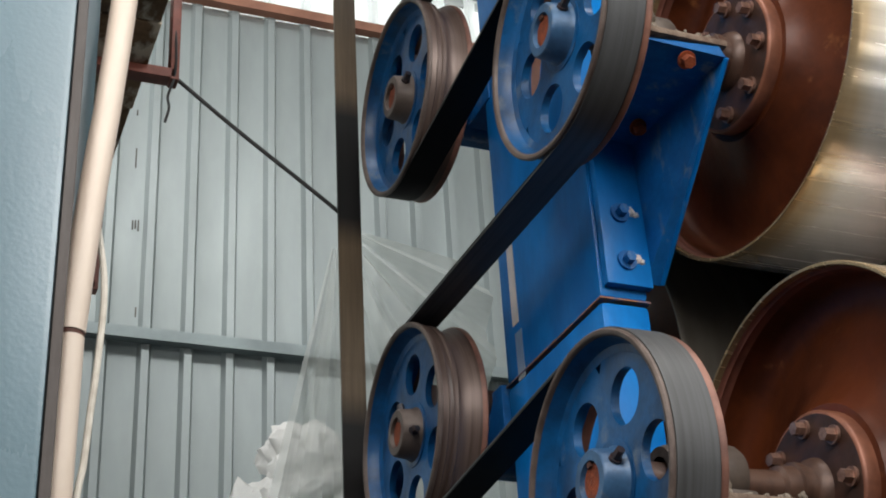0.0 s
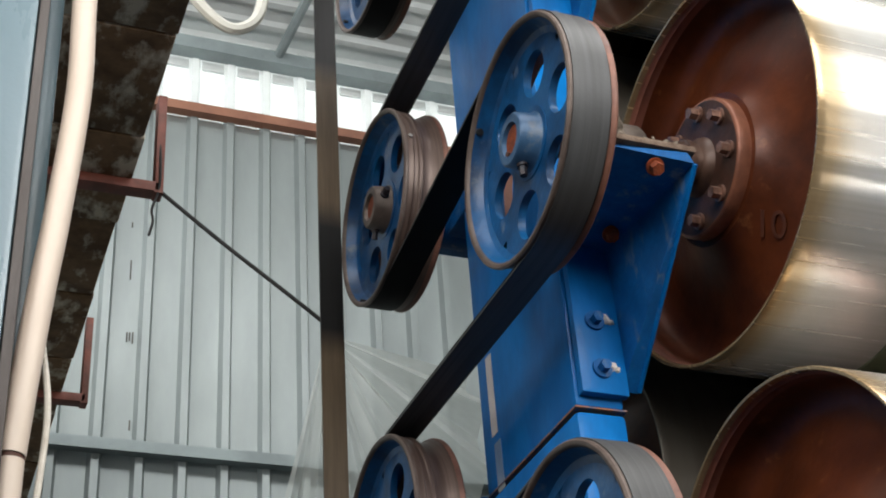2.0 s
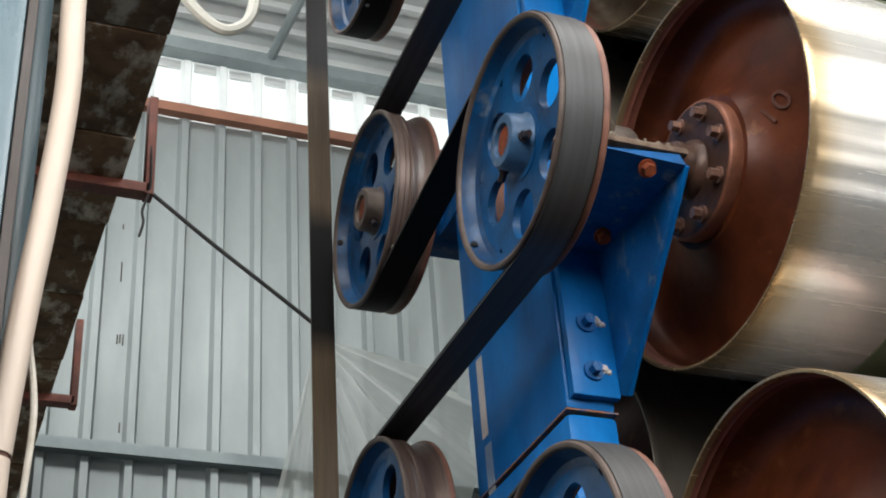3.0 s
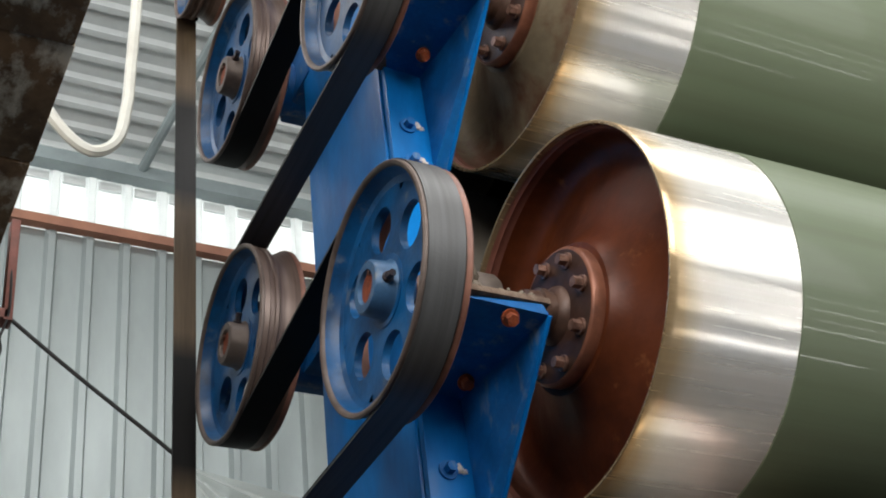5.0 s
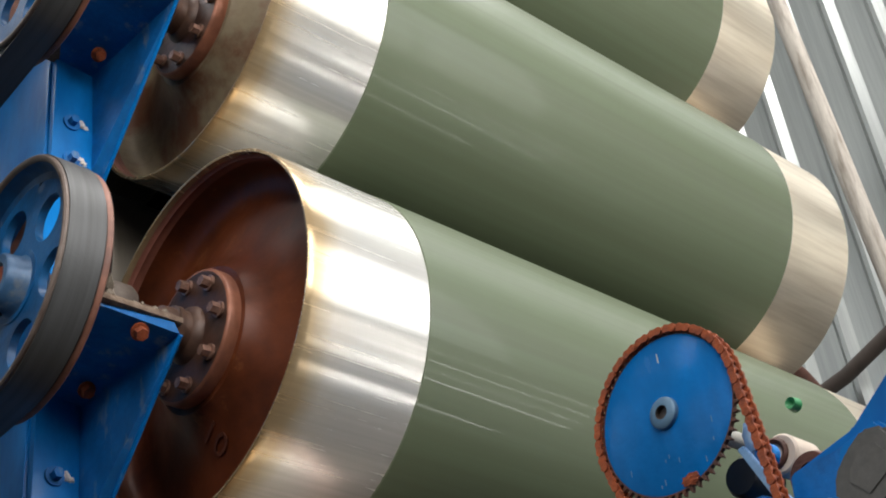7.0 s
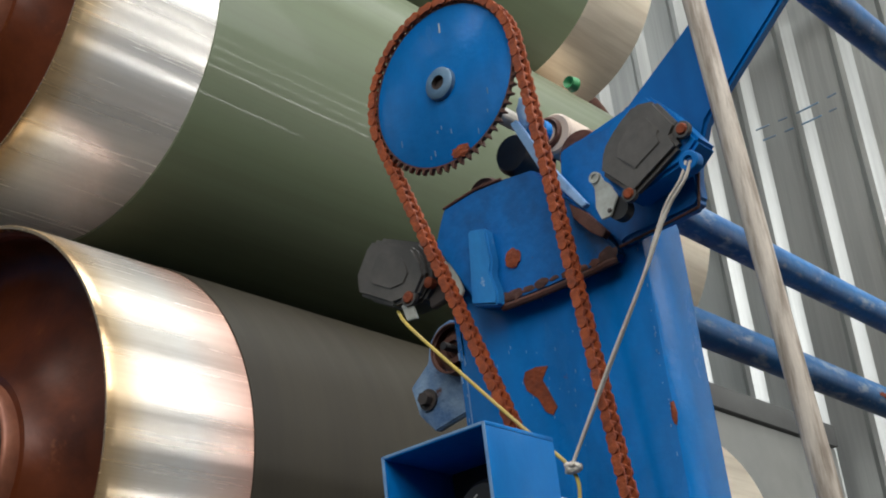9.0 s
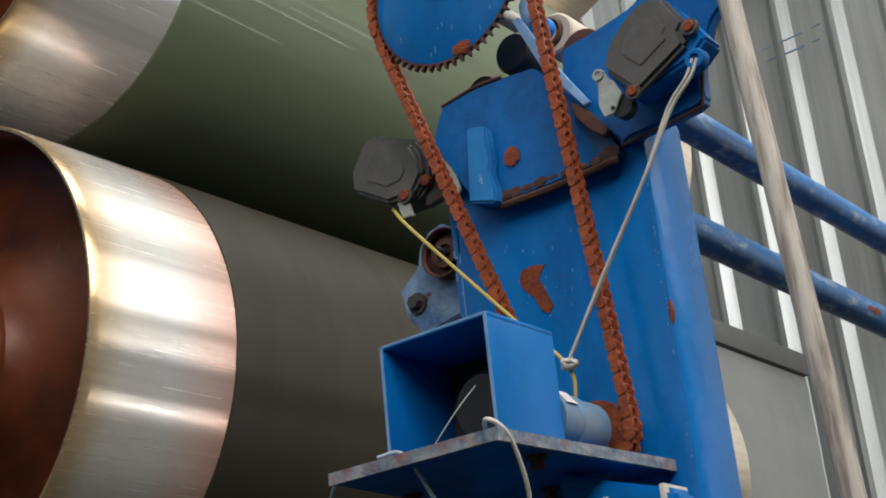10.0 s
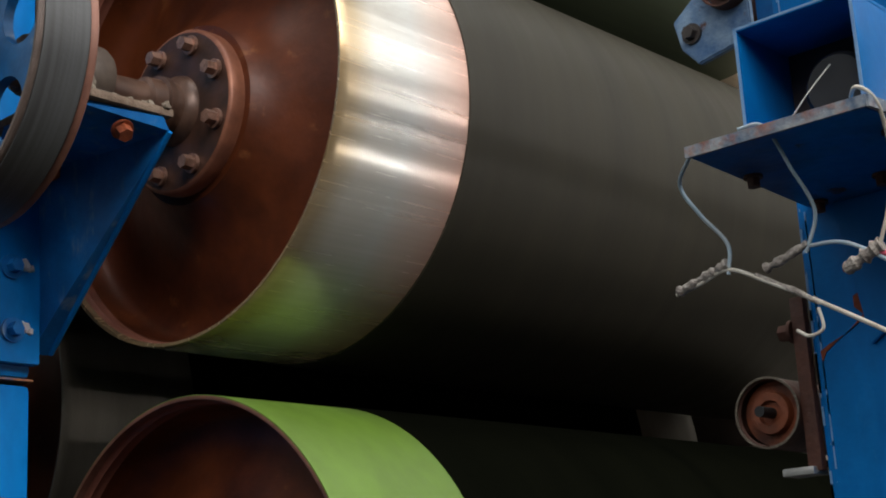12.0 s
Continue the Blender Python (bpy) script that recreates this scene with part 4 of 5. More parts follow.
    for i, zz in enumerate((-0.262, -0.367)):
        part("paint_daub", join(lump_at(0.010, 50 + i, (-0.155, 0.1935, zz + 0.002), 2), lump_at(0.006, 60 + i, (-0.142, 0.1935, zz - 0.004), 2)), M_TAPE, b, "whitish grease daub", "stuff")
    return b


def lump_at(r, seed, at, sub=2):
    bm = lump(r, seed, (1, 0.7, 1), 0.6, sub)
    bmesh.ops.translate(bm, verts=bm.verts[:], vec=at)
    return bm


for k in (2, 1, 0, -1, -2):
    bracket(k)

for i, (y, z) in enumerate(IDLER_POS):
    a = thing("idler_bearing", "dark blue bearing block that carries the idler pulley", "bearing", pose(0, y, z), "idler bearings")
    part("arm", box(-0.235, -0.10, -0.16, 0.06, -0.07, 0.07, 0.008), M_BLUE_DUSTY, a)
    part("housing", lathe([(-0.285, 0.0), (-0.285, 0.05), (-0.27, 0.062), (-0.24, 0.075), (-0.11, 0.075), (-0.10, 0.06), (-0.10, 0.0)], 32), M_BLUE_DUSTY, a)
    part("shaft", lathe([(-0.41, 0.0), (-0.41, 0.03), (-0.24, 0.03)], 24), M_FLANGE, a)

# ================= outfeed post with sprocket, chain and switches =================
RX0, RX1, RY0, RY1 = -0.25, -0.176, -1.467, -1.250
BLOB = [(-1.296, 1.646), (-1.307, 1.65), (-1.324, 1.651), (-1.322, 1.646), (-1.312, 1.642), (-1.311, 1.632), (-1.303, 1.629), (-1.296, 1.636)]
STREAK = [(-1.304, 1.629), (-1.307, 1.627), (-1.277, 1.61), (-1.264, 1.601), (-1.26, 1.593), (-1.259, 1.603), (-1.268, 1.608), (-1.287, 1.615)]
CX = -0.285                                  # plane of the chain

def scuff(rng, x, y, z):
    w, h = rng.uniform(0.0002, 0.0004), rng.uniform(0.0004, 0.0018)
    return box(x - 0.0003, x + 0.0003, y - w, y + w, z - h, z + h)


rpost = thing("outfeed_post", "blue box-section post with glossy paint and rust chips", "machine post")
part("column", box(RX0, RX1, RY0, RY1, 0.0, 2.055, 0.009), M_BLUE_CHIP, rpost)
part("base_plate", box(RX0 - 0.08, RX1 + 0.08, RY0 - 0.08, RY1 + 0.08, 0.0, 0.016, 0.003), M_BLUE, rpost)
head_poly = [(-1.265, 2.113), (-1.269, 2.120), (-1.309, 2.124), (-1.340, 2.122), (-1.375, 2.118), (-1.398, 2.095), (-1.432, 2.040), (-1.450, 2.008), (-1.446, 2.002), (-1.412, 2.001), (-1.375, 2.000), (-1.323, 2.001), (-1.296, 2.009), (-1.253, 2.087)]
part("head_plate", slab(head_poly, 0, -0.266, -0.2515, 0.002), M_BLUE_GRIMY, rpost, "blue head plate with a rusty lower edge")
part("weld_bead", tube(spline([(-0.264, -1.447, 2.000), (-0.267, -1.438, 1.9990), (-0.266, -1.430, 1.9985), (-0.264, -1.405, 1.9985), (-0.266, -1.375, 1.997), (-0.265, -1.345, 1.998), (-0.265, -1.322, 1.999)], 5), 0.0036, 8), M_DARKRUST, rpost, "rusty weld under the head plate")
rng = random.Random(23)
for i in range(9):
    y = -1.44 + 0.0145 * i
    part("rust_patch", lump(rng.uniform(0.004, 0.008), 200 + i, (0.10, 1.3, rng.uniform(0.5, 1.0)), 0.6, 2), M_DARKRUST, rpost, "brown rust creeping up from the weld", at=pose(-0.2665, y, 2.0035 + rng.uniform(0, 0.004)))
part("weld_bead", tube(spline([(-0.264, -1.268, 2.121), (-0.265, -1.309, 2.125), (-0.265, -1.340, 2.123)], 5), 0.0016, 8), M_DARKRUST, rpost, "rusty upper edge")
part("stiffener", slab([(-1.303, 2.080), (-1.324, 2.075), (-1.3265, 2.040), (-1.323, 2.031), (-1.328, 2.010), (-1.326, 1.998), (-1.297, 2.007)], 0, -0.279, -0.2665, 0.002), M_STIFF, rpost, "folded blue stiffener, rubbed and coloured lighter as if top-lit")
part("rust_patch", slab([(-1.3225, 1.932), (-1.326, 1.939), (-1.338, 1.940), (-1.351, 1.937), (-1.343, 1.9265), (-1.349, 1.912), (-1.3545, 1.898), (-1.349, 1.892), (-1.342, 1.897), (-1.336, 1.911), (-1.325, 1.922)], 0, -0.2509, -0.2495), M_RUST, rpost, "crooked orange rust mark")
part("rust_patch", slab(BLOB, 0, -0.2509, -0.2495), M_RUST, rpost, "orange rust mark")
part("rust_patch", slab(STREAK, 0, -0.2508, -0.2495), M_RUST, rpost, "long thin rust streak")
part("arm", slab([(-1.40, 2.135), (-1.47, 2.147), (-1.615, 2.243), (-1.635, 2.247), (-1.653, 2.236), (-1.664, 2.20), (-1.546, 2.10), (-1.515, 2.03), (-1.445, 2.022), (-1.40, 2.06)], 0, -0.245, -0.232, 0.003), M_BLUE, rpost, "blue slanting arm")
part("switch_plate", slab([(-1.405, 2.125), (-1.426, 2.128), (-1.455, 2.126), (-1.491, 2.133), (-1.526, 2.110), (-1.541, 2.072), (-1.535, 2.049), (-1.534, 2.024), (-1.529, 2.019), (-1.501, 2.017), (-1.460, 2.016), (-1.452, 2.012), (-1.400, 2.085)], 0, -0.2625, -0.2465, 0.003), M_BLUE_GRIMY, rpost, "blue plate that carries the switch")
for y0, z0, y1, z1 in ((-1.450, 2.012, -1.531, 2.018), (-1.531, 2.018, -1.541, 2.070)):
    part("rust_edge", tube([(-0.2615, y0, z0), (-0.2615, (y0 + y1) / 2, (z0 + z1) / 2 - 0.0005), (-0.2615, y1, z1)], 0.0014, 6), M_DARKRUST, rpost, "rusty plate edge")
part("arm_bolt", hex_bolt(0.0125, 0.018, 1.6), M_BLUE, rpost, "blue painted hexagon bolt", at=pose(-0.2455, -1.634, 2.212))
for y, z, r, s in ((-1.342, 2.040, 0.0085, 4), (-1.295, 1.672, 0.005, 7),
                   (-1.445, 1.63, 0.008, 11), (-1.447, 1.572, 0.008, 14)):
    x = -0.2675 if z > 2.0 else -0.2505
    part("rust_patch", lump(r, s, (0.08, 1, 1.05), 0.3, 3), M_RUST, rpost, "orange rust patch", at=pose(x, y, z))
part("rust_patch", lump(0.008, 17, (0.3, 0.3, 1.2), 0.6), M_RUST, rpost, "orange rust patch", at=pose(RX0 + 0.002, RY0 + 0.002, 1.86))
for x, y, z, r, s in ((0.42, -1.430, 2.098, 0.016, 71), (0.62, -1.418, 1.988, 0.018, 72), (0.30, -1.418, 1.988, 0.010, 73), (0.52, -1.640, 2.215, 0.012, 74)):
    part("rust_patch", lump(r, s, (1.8, 0.10, 0.45), 0.5, 3), M_RUST, rpost, "rust patch on the pipe", at=pose(x, y - 0.0165, z - 0.003))
rng = random.Random(41)
bm = None
for i in range(30):
    y, z = rng.gauss(-1.345, 0.030), rng.gauss(1.935, 0.030)
    if RY0 + 0.01 < y < RY1 - 0.005:
        bm = join(bm, scuff(rng, RX0 - 0.0002, y, z))
for i in range(34):
    bm = join(bm, scuff(rng, RX0 - 0.0002, RY0 + 0.003 + abs(rng.gauss(0, 0.002)), rng.uniform(1.45, 2.03)))
for i in range(20):
    bm = join(bm, scuff(rng, RX0 - 0.0002, RY1 - 0.004 - abs(rng.gauss(0, 0.003)), rng.uniform(1.4, 2.0)))
for i in range(26):
    z = rng.uniform(1.35, 2.0)
    bm = join(bm, box(RX0 - 0.0003, RX0 + 0.0003, RY1 - 0.0105, RY1 - 0.0092, z, z + rng.uniform(0.01, 0.05)))
    z = rng.uniform(1.35, 2.0)
    bm = join(bm, box(RX0 + 0.0010, RX0 + 0.0022, RY1 - 0.0042, RY1 - 0.0022, z, z + rng.uniform(0.005, 0.03)))
part("paint_scuff", bm, M_SCUFF, rpost, "fine pale paint scuffs", "stuff")
part("cross_pipe", lathe([(-0.18, 0.017), (DRUM_LEN + 0.25, 0.017)], 28, bm=None), M_BLUE_WORN, rpost, "blue painted cross pipe", at=pose(0, -1.430, 2.098, 0, 0, 0))
part("cross_pipe", lathe([(-0.18, 0.017), (DRUM_LEN + 0.25, 0.017)], 28), M_BLUE_WORN, rpost, "blue painted cross pipe", at=pose(0, -1.418, 1.988))
part("cross_pipe", lathe([(-0.232, 0.016), (DRUM_LEN + 0.25, 0.016)], 28), M_BLUE_WORN, rpost, "blue painted upper pipe", at=pose(0, -1.640, 2.215))
LUG = [(0.026, 0.023), (-0.003, 0.045), (-0.008, 0.067), (-0.023, 0.082), (-0.043, 0.087), (-0.060, 0.076), (-0.077, 0.054), (-0.077, -0.026), (-0.004, -0.039), (0.018, -0.013)]
part("bracket_lug", slab([(-1.022 + u, 2.048 + v) for u, v in LUG], 0, -0.013, -0.003, 0.0018), M_LUG, rpost, "pale dusty blue lug")
part("lug_bolt", hex_bolt(0.0086, 0.012, 1.5), M_STRIP, rpost, "dark greasy bolt", at=pose(-0.014, -1.022, 2.048))
part("lug_arm", box(-0.012, -0.004, -1.285, -1.107, 2.03, 2.08, 0.002), M_BLUE_DUSTY, rpost)
part("lug_arm", box(-0.176, -0.004, -1.300, -1.286, 2.02, 2.09, 0.002), M_BLUE_DUSTY, rpost)


def guide_roller(y, z, r, label, x1=DRUM_LEN + 0.2, dx=0.0):
    g = thing("guide_roller", label, "roller", pose(dx, y, z), "guide rollers")
    part("barrel", lathe([(-0.255, r * 0.9), (-0.258, r), (-0.2, r), (x1, r), (x1, 0)], 36), M_DARKRUST, g)
    part("end_rim", lathe([(-0.2575, r * 1.01), (-0.2595, r * 1.01), (-0.2595, r * 0.95), (-0.2575, r * 0.95)], 36), M_FLUFF if r > 0.03 else M_DARKRUST, g, "thin pale rim")
    part("end_disc", lathe([(-0.246, r * 0.9), (-0.246, r * 0.62), (-0.252, r * 0.60), (-0.254, r * 0.58), (-0.254, r * 0.36), (-0.249, r * 0.33), (-0.249, 0)], 30), M_DARKRUST if r < 0.03 else M_RUSTDISC, g, "rusty recessed bearing end")
    part("axle", lathe([(-0.272, 0), (-0.272, r * 0.16), (-0.25, r * 0.16)], 12), M_BLACK, g)
    return g


guide_roller(-1.076, 2.091, 0.0294, "small rusty guide roller held by a pale blue lug", -0.12, 0.227)
guide_roller(-1.204, 1.556, 0.032, "steel guide roller with a rusty recessed end")
holder = thing("roller_holder", "rusty roller holder bolted on the post edge", "bracket")
part("strap", box(-0.255, -0.245, -1.2495, -1.236, 1.50, 1.655, 0.002), M_DARKRUST, holder)
part("nut", hex_bolt(0.008, 0.014), M_DARKRUST, holder, at=facing((0, 1, 0), (-0.250, -1.236, 1.625)))
part("clip", box(-0.262, -0.235, -1.245, -1.214, 1.497, 1.504, 0.0015), M_STEEL, holder, "bright steel clip")

SY, SZ, SR = -1.303, 2.234, 0.0895
TEETH = 60
sprocket = thing("sprocket", "blue painted chain sprocket disc with rusty teeth", "sprocket", pose(CX, SY, SZ))
prof = []
for i in range(TEETH):
    a = 2 * math.pi * i / TEETH
    for da, rr in ((-0.026, SR - 0.0045), (-0.008, SR + 0.001), (0.008, SR + 0.001), (0.026, SR - 0.0045)):
        prof.append((rr * math.cos(a + da), rr * math.sin(a + da)))
part("tooth_ring", slab(prof, 0, -0.0025, 0.0025), M_DARKRUST, sprocket, "worn rusty teeth")
part("disc", lathe([(-0.0035, 0.0), (-0.0035, SR - 0.008), (-0.0025, SR - 0.006), (0.0035, SR - 0.006), (0.0035, 0)], 64), M_BLUE_CHIP, sprocket, "blue disc face with scratches")
rng = random.Random(5)
for i in range(9):
    a, rr = rng.uniform(3.6, 5.8), rng.uniform(0.045, 0.078)
    part("scratch", box(-0.0040, -0.0034, rr * math.cos(a) - 0.0004, rr * math.cos(a) + 0.0004, rr * math.sin(a) - rng.uniform(0.001, 0.005), rr * math.sin(a) + 0.002), M_LUGBLUE, sprocket, "pale scratch")
boss = part("hub", lathe([(-0.0035, 0.017), (-0.008, 0.0165), (-0.010, 0.014), (-0.010, 0.0075)], 32), M_LUGBLUE, sprocket, "pale worn hub")
part("bore", lathe([(-0.010, 0.0075), (-0.004, 0.007), (-0.004, 0)], 24), M_STRIP, boss, "dark bore")
part("shaft", lathe([(0.0, 0.009), (0.12, 0.009), (0.12, 0)], 20), M_STEEL, sprocket)
part("rust_patch", lump(0.008, 31, (0.08, 1.2, 0.7), 0.7), M_RUST, sprocket, "rust spot", at=pose(-0.0037, -0.012, -0.078))
part("scratch", box(-0.0042, -0.0034, -0.0065, -0.0055, 0.056, 0.067), M_WHITE, sprocket, "bright scratch")

# chain: alternating outer and inner plates with rollers
MY, MZ, MR = -1.404, 1.766, 0.031
motor_circles = [(-SY, SZ, SR, 1), (-MY, MZ, MR, 1), (-SY, SZ, SR, 1), (-MY, MZ, MR, 1)]
way = belt_way(motor_circles)
length = [0.0]
for a, b in zip(way, way[1:]):
    length.append(length[-1] + (b - a).length)
# one full turn of the loop
start_i = 0
loop_len = None
for i in range(10, len(way)):
    if (way[i] - way[0]).length < 0.004:
        loop_len = length[i]
        break
loop_len = loop_len or length[-1]
PITCH = 2 * math.pi * SR / TEETH
LINKS = int(loop_len / PITCH)


def along(s):
    s = s % loop_len
    i = max(0, min(len(way) - 2, int(np.searchsorted(length, s)) - 1))
    t = (s - length[i]) / max(1e-9, length[i + 1] - length[i])
    return way[i].lerp(way[i + 1], t)


def link_mesh(half, thick):
    own = bmesh.new()
    n, pts = 8, []
    for c, a0 in ((PITCH / 2, -math.pi / 2), (-PITCH / 2, math.pi / 2)):
        pts += [(c + 0.0044 * math.cos(a0 + math.pi * i / (n - 1)), 0.0044 * math.sin(a0 + math.pi * i / (n - 1))) for i in range(n)] + [(0, 0.0035 if c > 0 else -0.0035)]
    for sx in (-1, 1):
        slab(pts, 0, sx * half - thick / 2, sx * half + thick / 2, bm=own)
    lathe([(-half, 0), (-half, 0.0024), (half, 0.0024), (half, 0)], 8, bm=own)
    me = bpy.data.meshes.new("chain_link")
    own.normal_update()
    own.to_mesh(me)
    own.free()
    me.materials.append(M_CHAIN)
    return me


chain = thing("roller_chain", "orange rusty roller chain hanging from the sprocket", "chain", pose(CX, 0, 0))
inner_me, outer_me = link_mesh(0.0050, 0.0016), link_mesh(0.0070, 0.0016)
for i in range(LINKS):
    p, q = along(i * loop_len / LINKS), along((i + 1) * loop_len / LINKS)
    c, d = (p + q) / 2, q - p
    o = new("chain_link", outer_me if i % 2 else inner_me)
    o.parent = chain
    o.matrix_basis = Matrix.Translation((0, -c.x, c.y)) @ Matrix.Rotation(math.atan2(d.y, -d.x), 4, "X")

drive = thing("chain_motor", "small grey-blue motor with a rusty drive sprocket", "motor")
part("body", lathe([(-0.368, 0.0), (-0.368, 0.023), (-0.345, 0.023), (-0.344, 0.0245), (-0.336, 0.0245), (-0.335, 0.023), (-0.306, 0.023), (-0.300, 0.019), (-0.296, 0.012), (-0.292, 0.012), (-0.292, 0)], 32), M_GREYBLUE, drive, at=pose(0, -1.405, 1.765))
part("name_plate", slab([(-1.4165, 1.786), (-1.4255, 1.776), (-1.427, 1.776), (-1.4175, 1.7875)], 0, -0.362, -0.348), M_TAPE, drive, "pale worn label")
part("drive_sprocket", lathe([(-0.004, 0), (-0.004, 0.0275), (0.004, 0.0275), (0.004, 0)], 20), M_RUST, drive, "rusty drive sprocket", at=pose(CX, MY, MZ))

shelf = thing("motor_shelf", "blue steel shelf plate with rusty edges", "shelf")
part("plate", slab([(-0.470, -1.280), (-0.467, -1.430), (-0.176, -1.450), (-0.180, -1.262)], 2, 1.7315, 1.7395, 0.002), M_BLUE_GRIMY, shelf)
part("edge", slab([(-0.4715, -1.279), (-0.4685, -1.4315), (-0.4655, -1.4315), (-0.4685, -1.279)], 2, 1.731, 1.7402), M_EDGE, shelf, "rusty front edge")
part("edge", slab([(-0.467, -1.4305), (-0.176, -1.4505), (-0.176, -1.4535), (-0.467, -1.4335)], 2, 1.731, 1.7402), M_EDGE, shelf, "rusty side edge")
s = None
for x, y in ((-0.40, -1.418), (-0.385, -1.288), (-0.27, -1.285), (-0.30, -1.36)):
    m = facing((0, 0, -1), (x, y, 1.7313))
    s = s or part("shelf_bolt", hex_bolt(0.006, 0.010), M_DARKRUST, shelf, "rusty bolt under the shelf")
    if s.matrix_basis == Matrix.Identity(4):
        s.matrix_basis = m
    else:
        share("shelf_bolt", s, shelf, m)
part("strut", slab([(-1.29, 1.7312), (-1.44, 1.7312), (-1.44, 1.69), (-1.31, 1.60)], 0, -0.256, -0.2505, 0.001), M_BLUE, shelf)
trunk = shelf
part("cable_channel", slab([(-1.390, 1.7308), (-1.392, 1.690), (-1.400, 1.682), (-1.486, 1.640), (-1.494, 1.650), (-1.49, 1.7)], 0, -0.335, -0.305, 0.004), M_BLUE, trunk, "blue cable channel")
for y in (-1.432, -1.481):
    part("cord", box(-0.3375, -0.3025, y - 0.0022, y + 0.0022, 1.644 if y < -1.45 else 1.666, 1.705, 0.001), M_WHITE, trunk, "pale tie cord")
for i, y in enumerate((-1.408, -1.414, -1.424, -1.430)):
    part("wire", tube(spline([(-0.318, y, 1.70), (-0.318, y - 0.002, 1.62), (-0.315, y - 0.004 - 0.002 * i, 1.54), (-0.31, y - 0.012, 1.40), (-0.30, y - 0.02, 1.2)]), 0.0014, 8), (M_PINKWIRE, M_REDGIRT, M_REDGIRT, M_WHITE)[i], trunk, "thin red wire")
part("black_cable", tube(spline([(-0.30, -1.462, 1.655), (-0.30, -1.475, 1.62), (-0.295, -1.48, 1.56), (-0.29, -1.478, 1.40), (-0.28, -1.47, 1.2)]), 0.0045, 10), M_BLACK, trunk, "black cable")

# open square tube that shields the motor
BXa, BXb, BYa, BYb, BZa, BZb = -0.4525, -0.369, -1.425, -1.3225, 1.7397, 1.8310
guard = thing("motor_guard", "bright blue open square-tube motor guard", "guard box")
t = 0.0035
part("top", box(BXa, BXb, BYa, BYb, BZb - t, BZb, 0.001), M_BLUE, guard)
part("side", box(BXa, BXb, BYa, BYa + t, BZa, BZb - t, 0.001), M_BLUE, guard)
part("side", box(BXa, BXb, BYb - t, BYb, BZa, BZb - t, 0.001), M_BLUE, guard)
# Back plate coloured dark to stand for the shade inside the guard.
part("back", box(BXb - t, BXb, BYa + t, BYb - t, BZa, BZb - t, 0.0008), M_STRIP, guard, "back coloured dark as shade")
for y in (BYa, BYb - 0.0035):
    part("worn_edge", box(BXa - 0.0004, BXa + 0.0006, y + 0.0004, y + 0.0030, BZa + 0.002, BZb - 0.001), M_SCUFF, guard, "paint worn pale at the edge")
part("worn_edge", box(BXa - 0.0004, BXa + 0.0006, BYa + 0.002, BYb - 0.002, BZb - 0.0022, BZb - 0.0004), M_SCUFF, guard, "paint worn pale at the edge")
inner = thing("geared_motor", "dark motor end inside the blue guard", "motor")
part("body", lathe([(-0.415, 0), (-0.415, 0.024), (-0.41, 0.028), (-0.374, 0.028), (-0.374, 0)], 28), M_BLACK, inner, at=pose(0, -1.385, 1.775))


def limit_switch(label, lid, base, base_paint, screws, lever, x):
    """Cast housing with a chamfered lid that faces -x, slotted lid screws, roller lever; outlines in y and z."""
    s = thing("limit_switch", label, "limit switch", None, "limit switches")
    part("housing", slab(base, 0, x + 0.008, x + 0.038, 0.003), base_paint, s, "painted switch base")
    cover = part("lid", slab(lid, 0, x, x + 0.0115, 0.0035), M_SWITCH, s, "charcoal cast lid")
    cy, cz = sum(q[0] for q in lid) / len(lid), sum(q[1] for q in lid) / len(lid)
    part("lid_rib", slab([(cy + (u - cy) * 0.55, cz + (v - cz) * 0.55) for u, v in lid], 0, x - 0.0012, x + 0.002, 0.001), M_SWITCH, cover, "worn raised panel of the lid")
    for y, z, r in screws:
        part("lid_screw", lathe([(0.004, r), (-0.001, r), (-0.0025, r * 0.8), (-0.0025, 0)], 14), M_RUST, cover, "rusty lid screw", at=pose(x + 0.001, y, z))
        part("screw_seat", lathe([(0.004, r * 1.45), (-0.0005, r * 1.4), (-0.0005, r * 1.02)], 16), M_SWITCH, cover, at=pose(x + 0.001, y, z))
    part("lever", slab(lever, 0, x + 0.003, x + 0.0055, 0.0006), M_ZINC, s, "zinc roller lever")
    return s


LID_A = [(-1.510, 2.110), (-1.531, 2.105), (-1.548, 2.075), (-1.542, 2.067), (-1.546, 2.055), (-1.496, 2.030), (-1.468, 2.062), (-1.474, 2.083), (-1.490, 2.098)]
BASE_A = [(-1.522, 2.117), (-1.538, 2.096), (-1.561, 2.057), (-1.545, 2.044), (-1.486, 2.032), (-1.464, 2.066), (-1.482, 2.108)]
sw = limit_switch("charcoal limit switch on a blue base, rusty lid screws", LID_A, BASE_A, M_BLUE, [(-1.551, 2.068, 0.0052), (-1.492, 2.033, 0.005)],
                  [(-1.456, 2.060), (-1.460, 2.066), (-1.466, 2.064), (-1.469, 2.056), (-1.474, 2.051), (-1.480, 2.037), (-1.470, 2.022), (-1.461, 2.022), (-1.457, 2.034), (-1.459, 2.052)], -0.305)
part("lever_eye", lathe([(-0.001, 0.0), (-0.001, 0.0028), (-0.0022, 0.003), (-0.0022, 0.0052), (0.002, 0.0055)], 16), M_ZINC, sw, "pierced lever eye", at=pose(-0.302, -1.4615, 2.061))
part("pivot_screw", lathe([(0.0, 0), (-0.001, 0.0015), (0.001, 0.0026)], 12), M_STRIP, sw, at=pose(-0.3022, -1.470, 2.027))
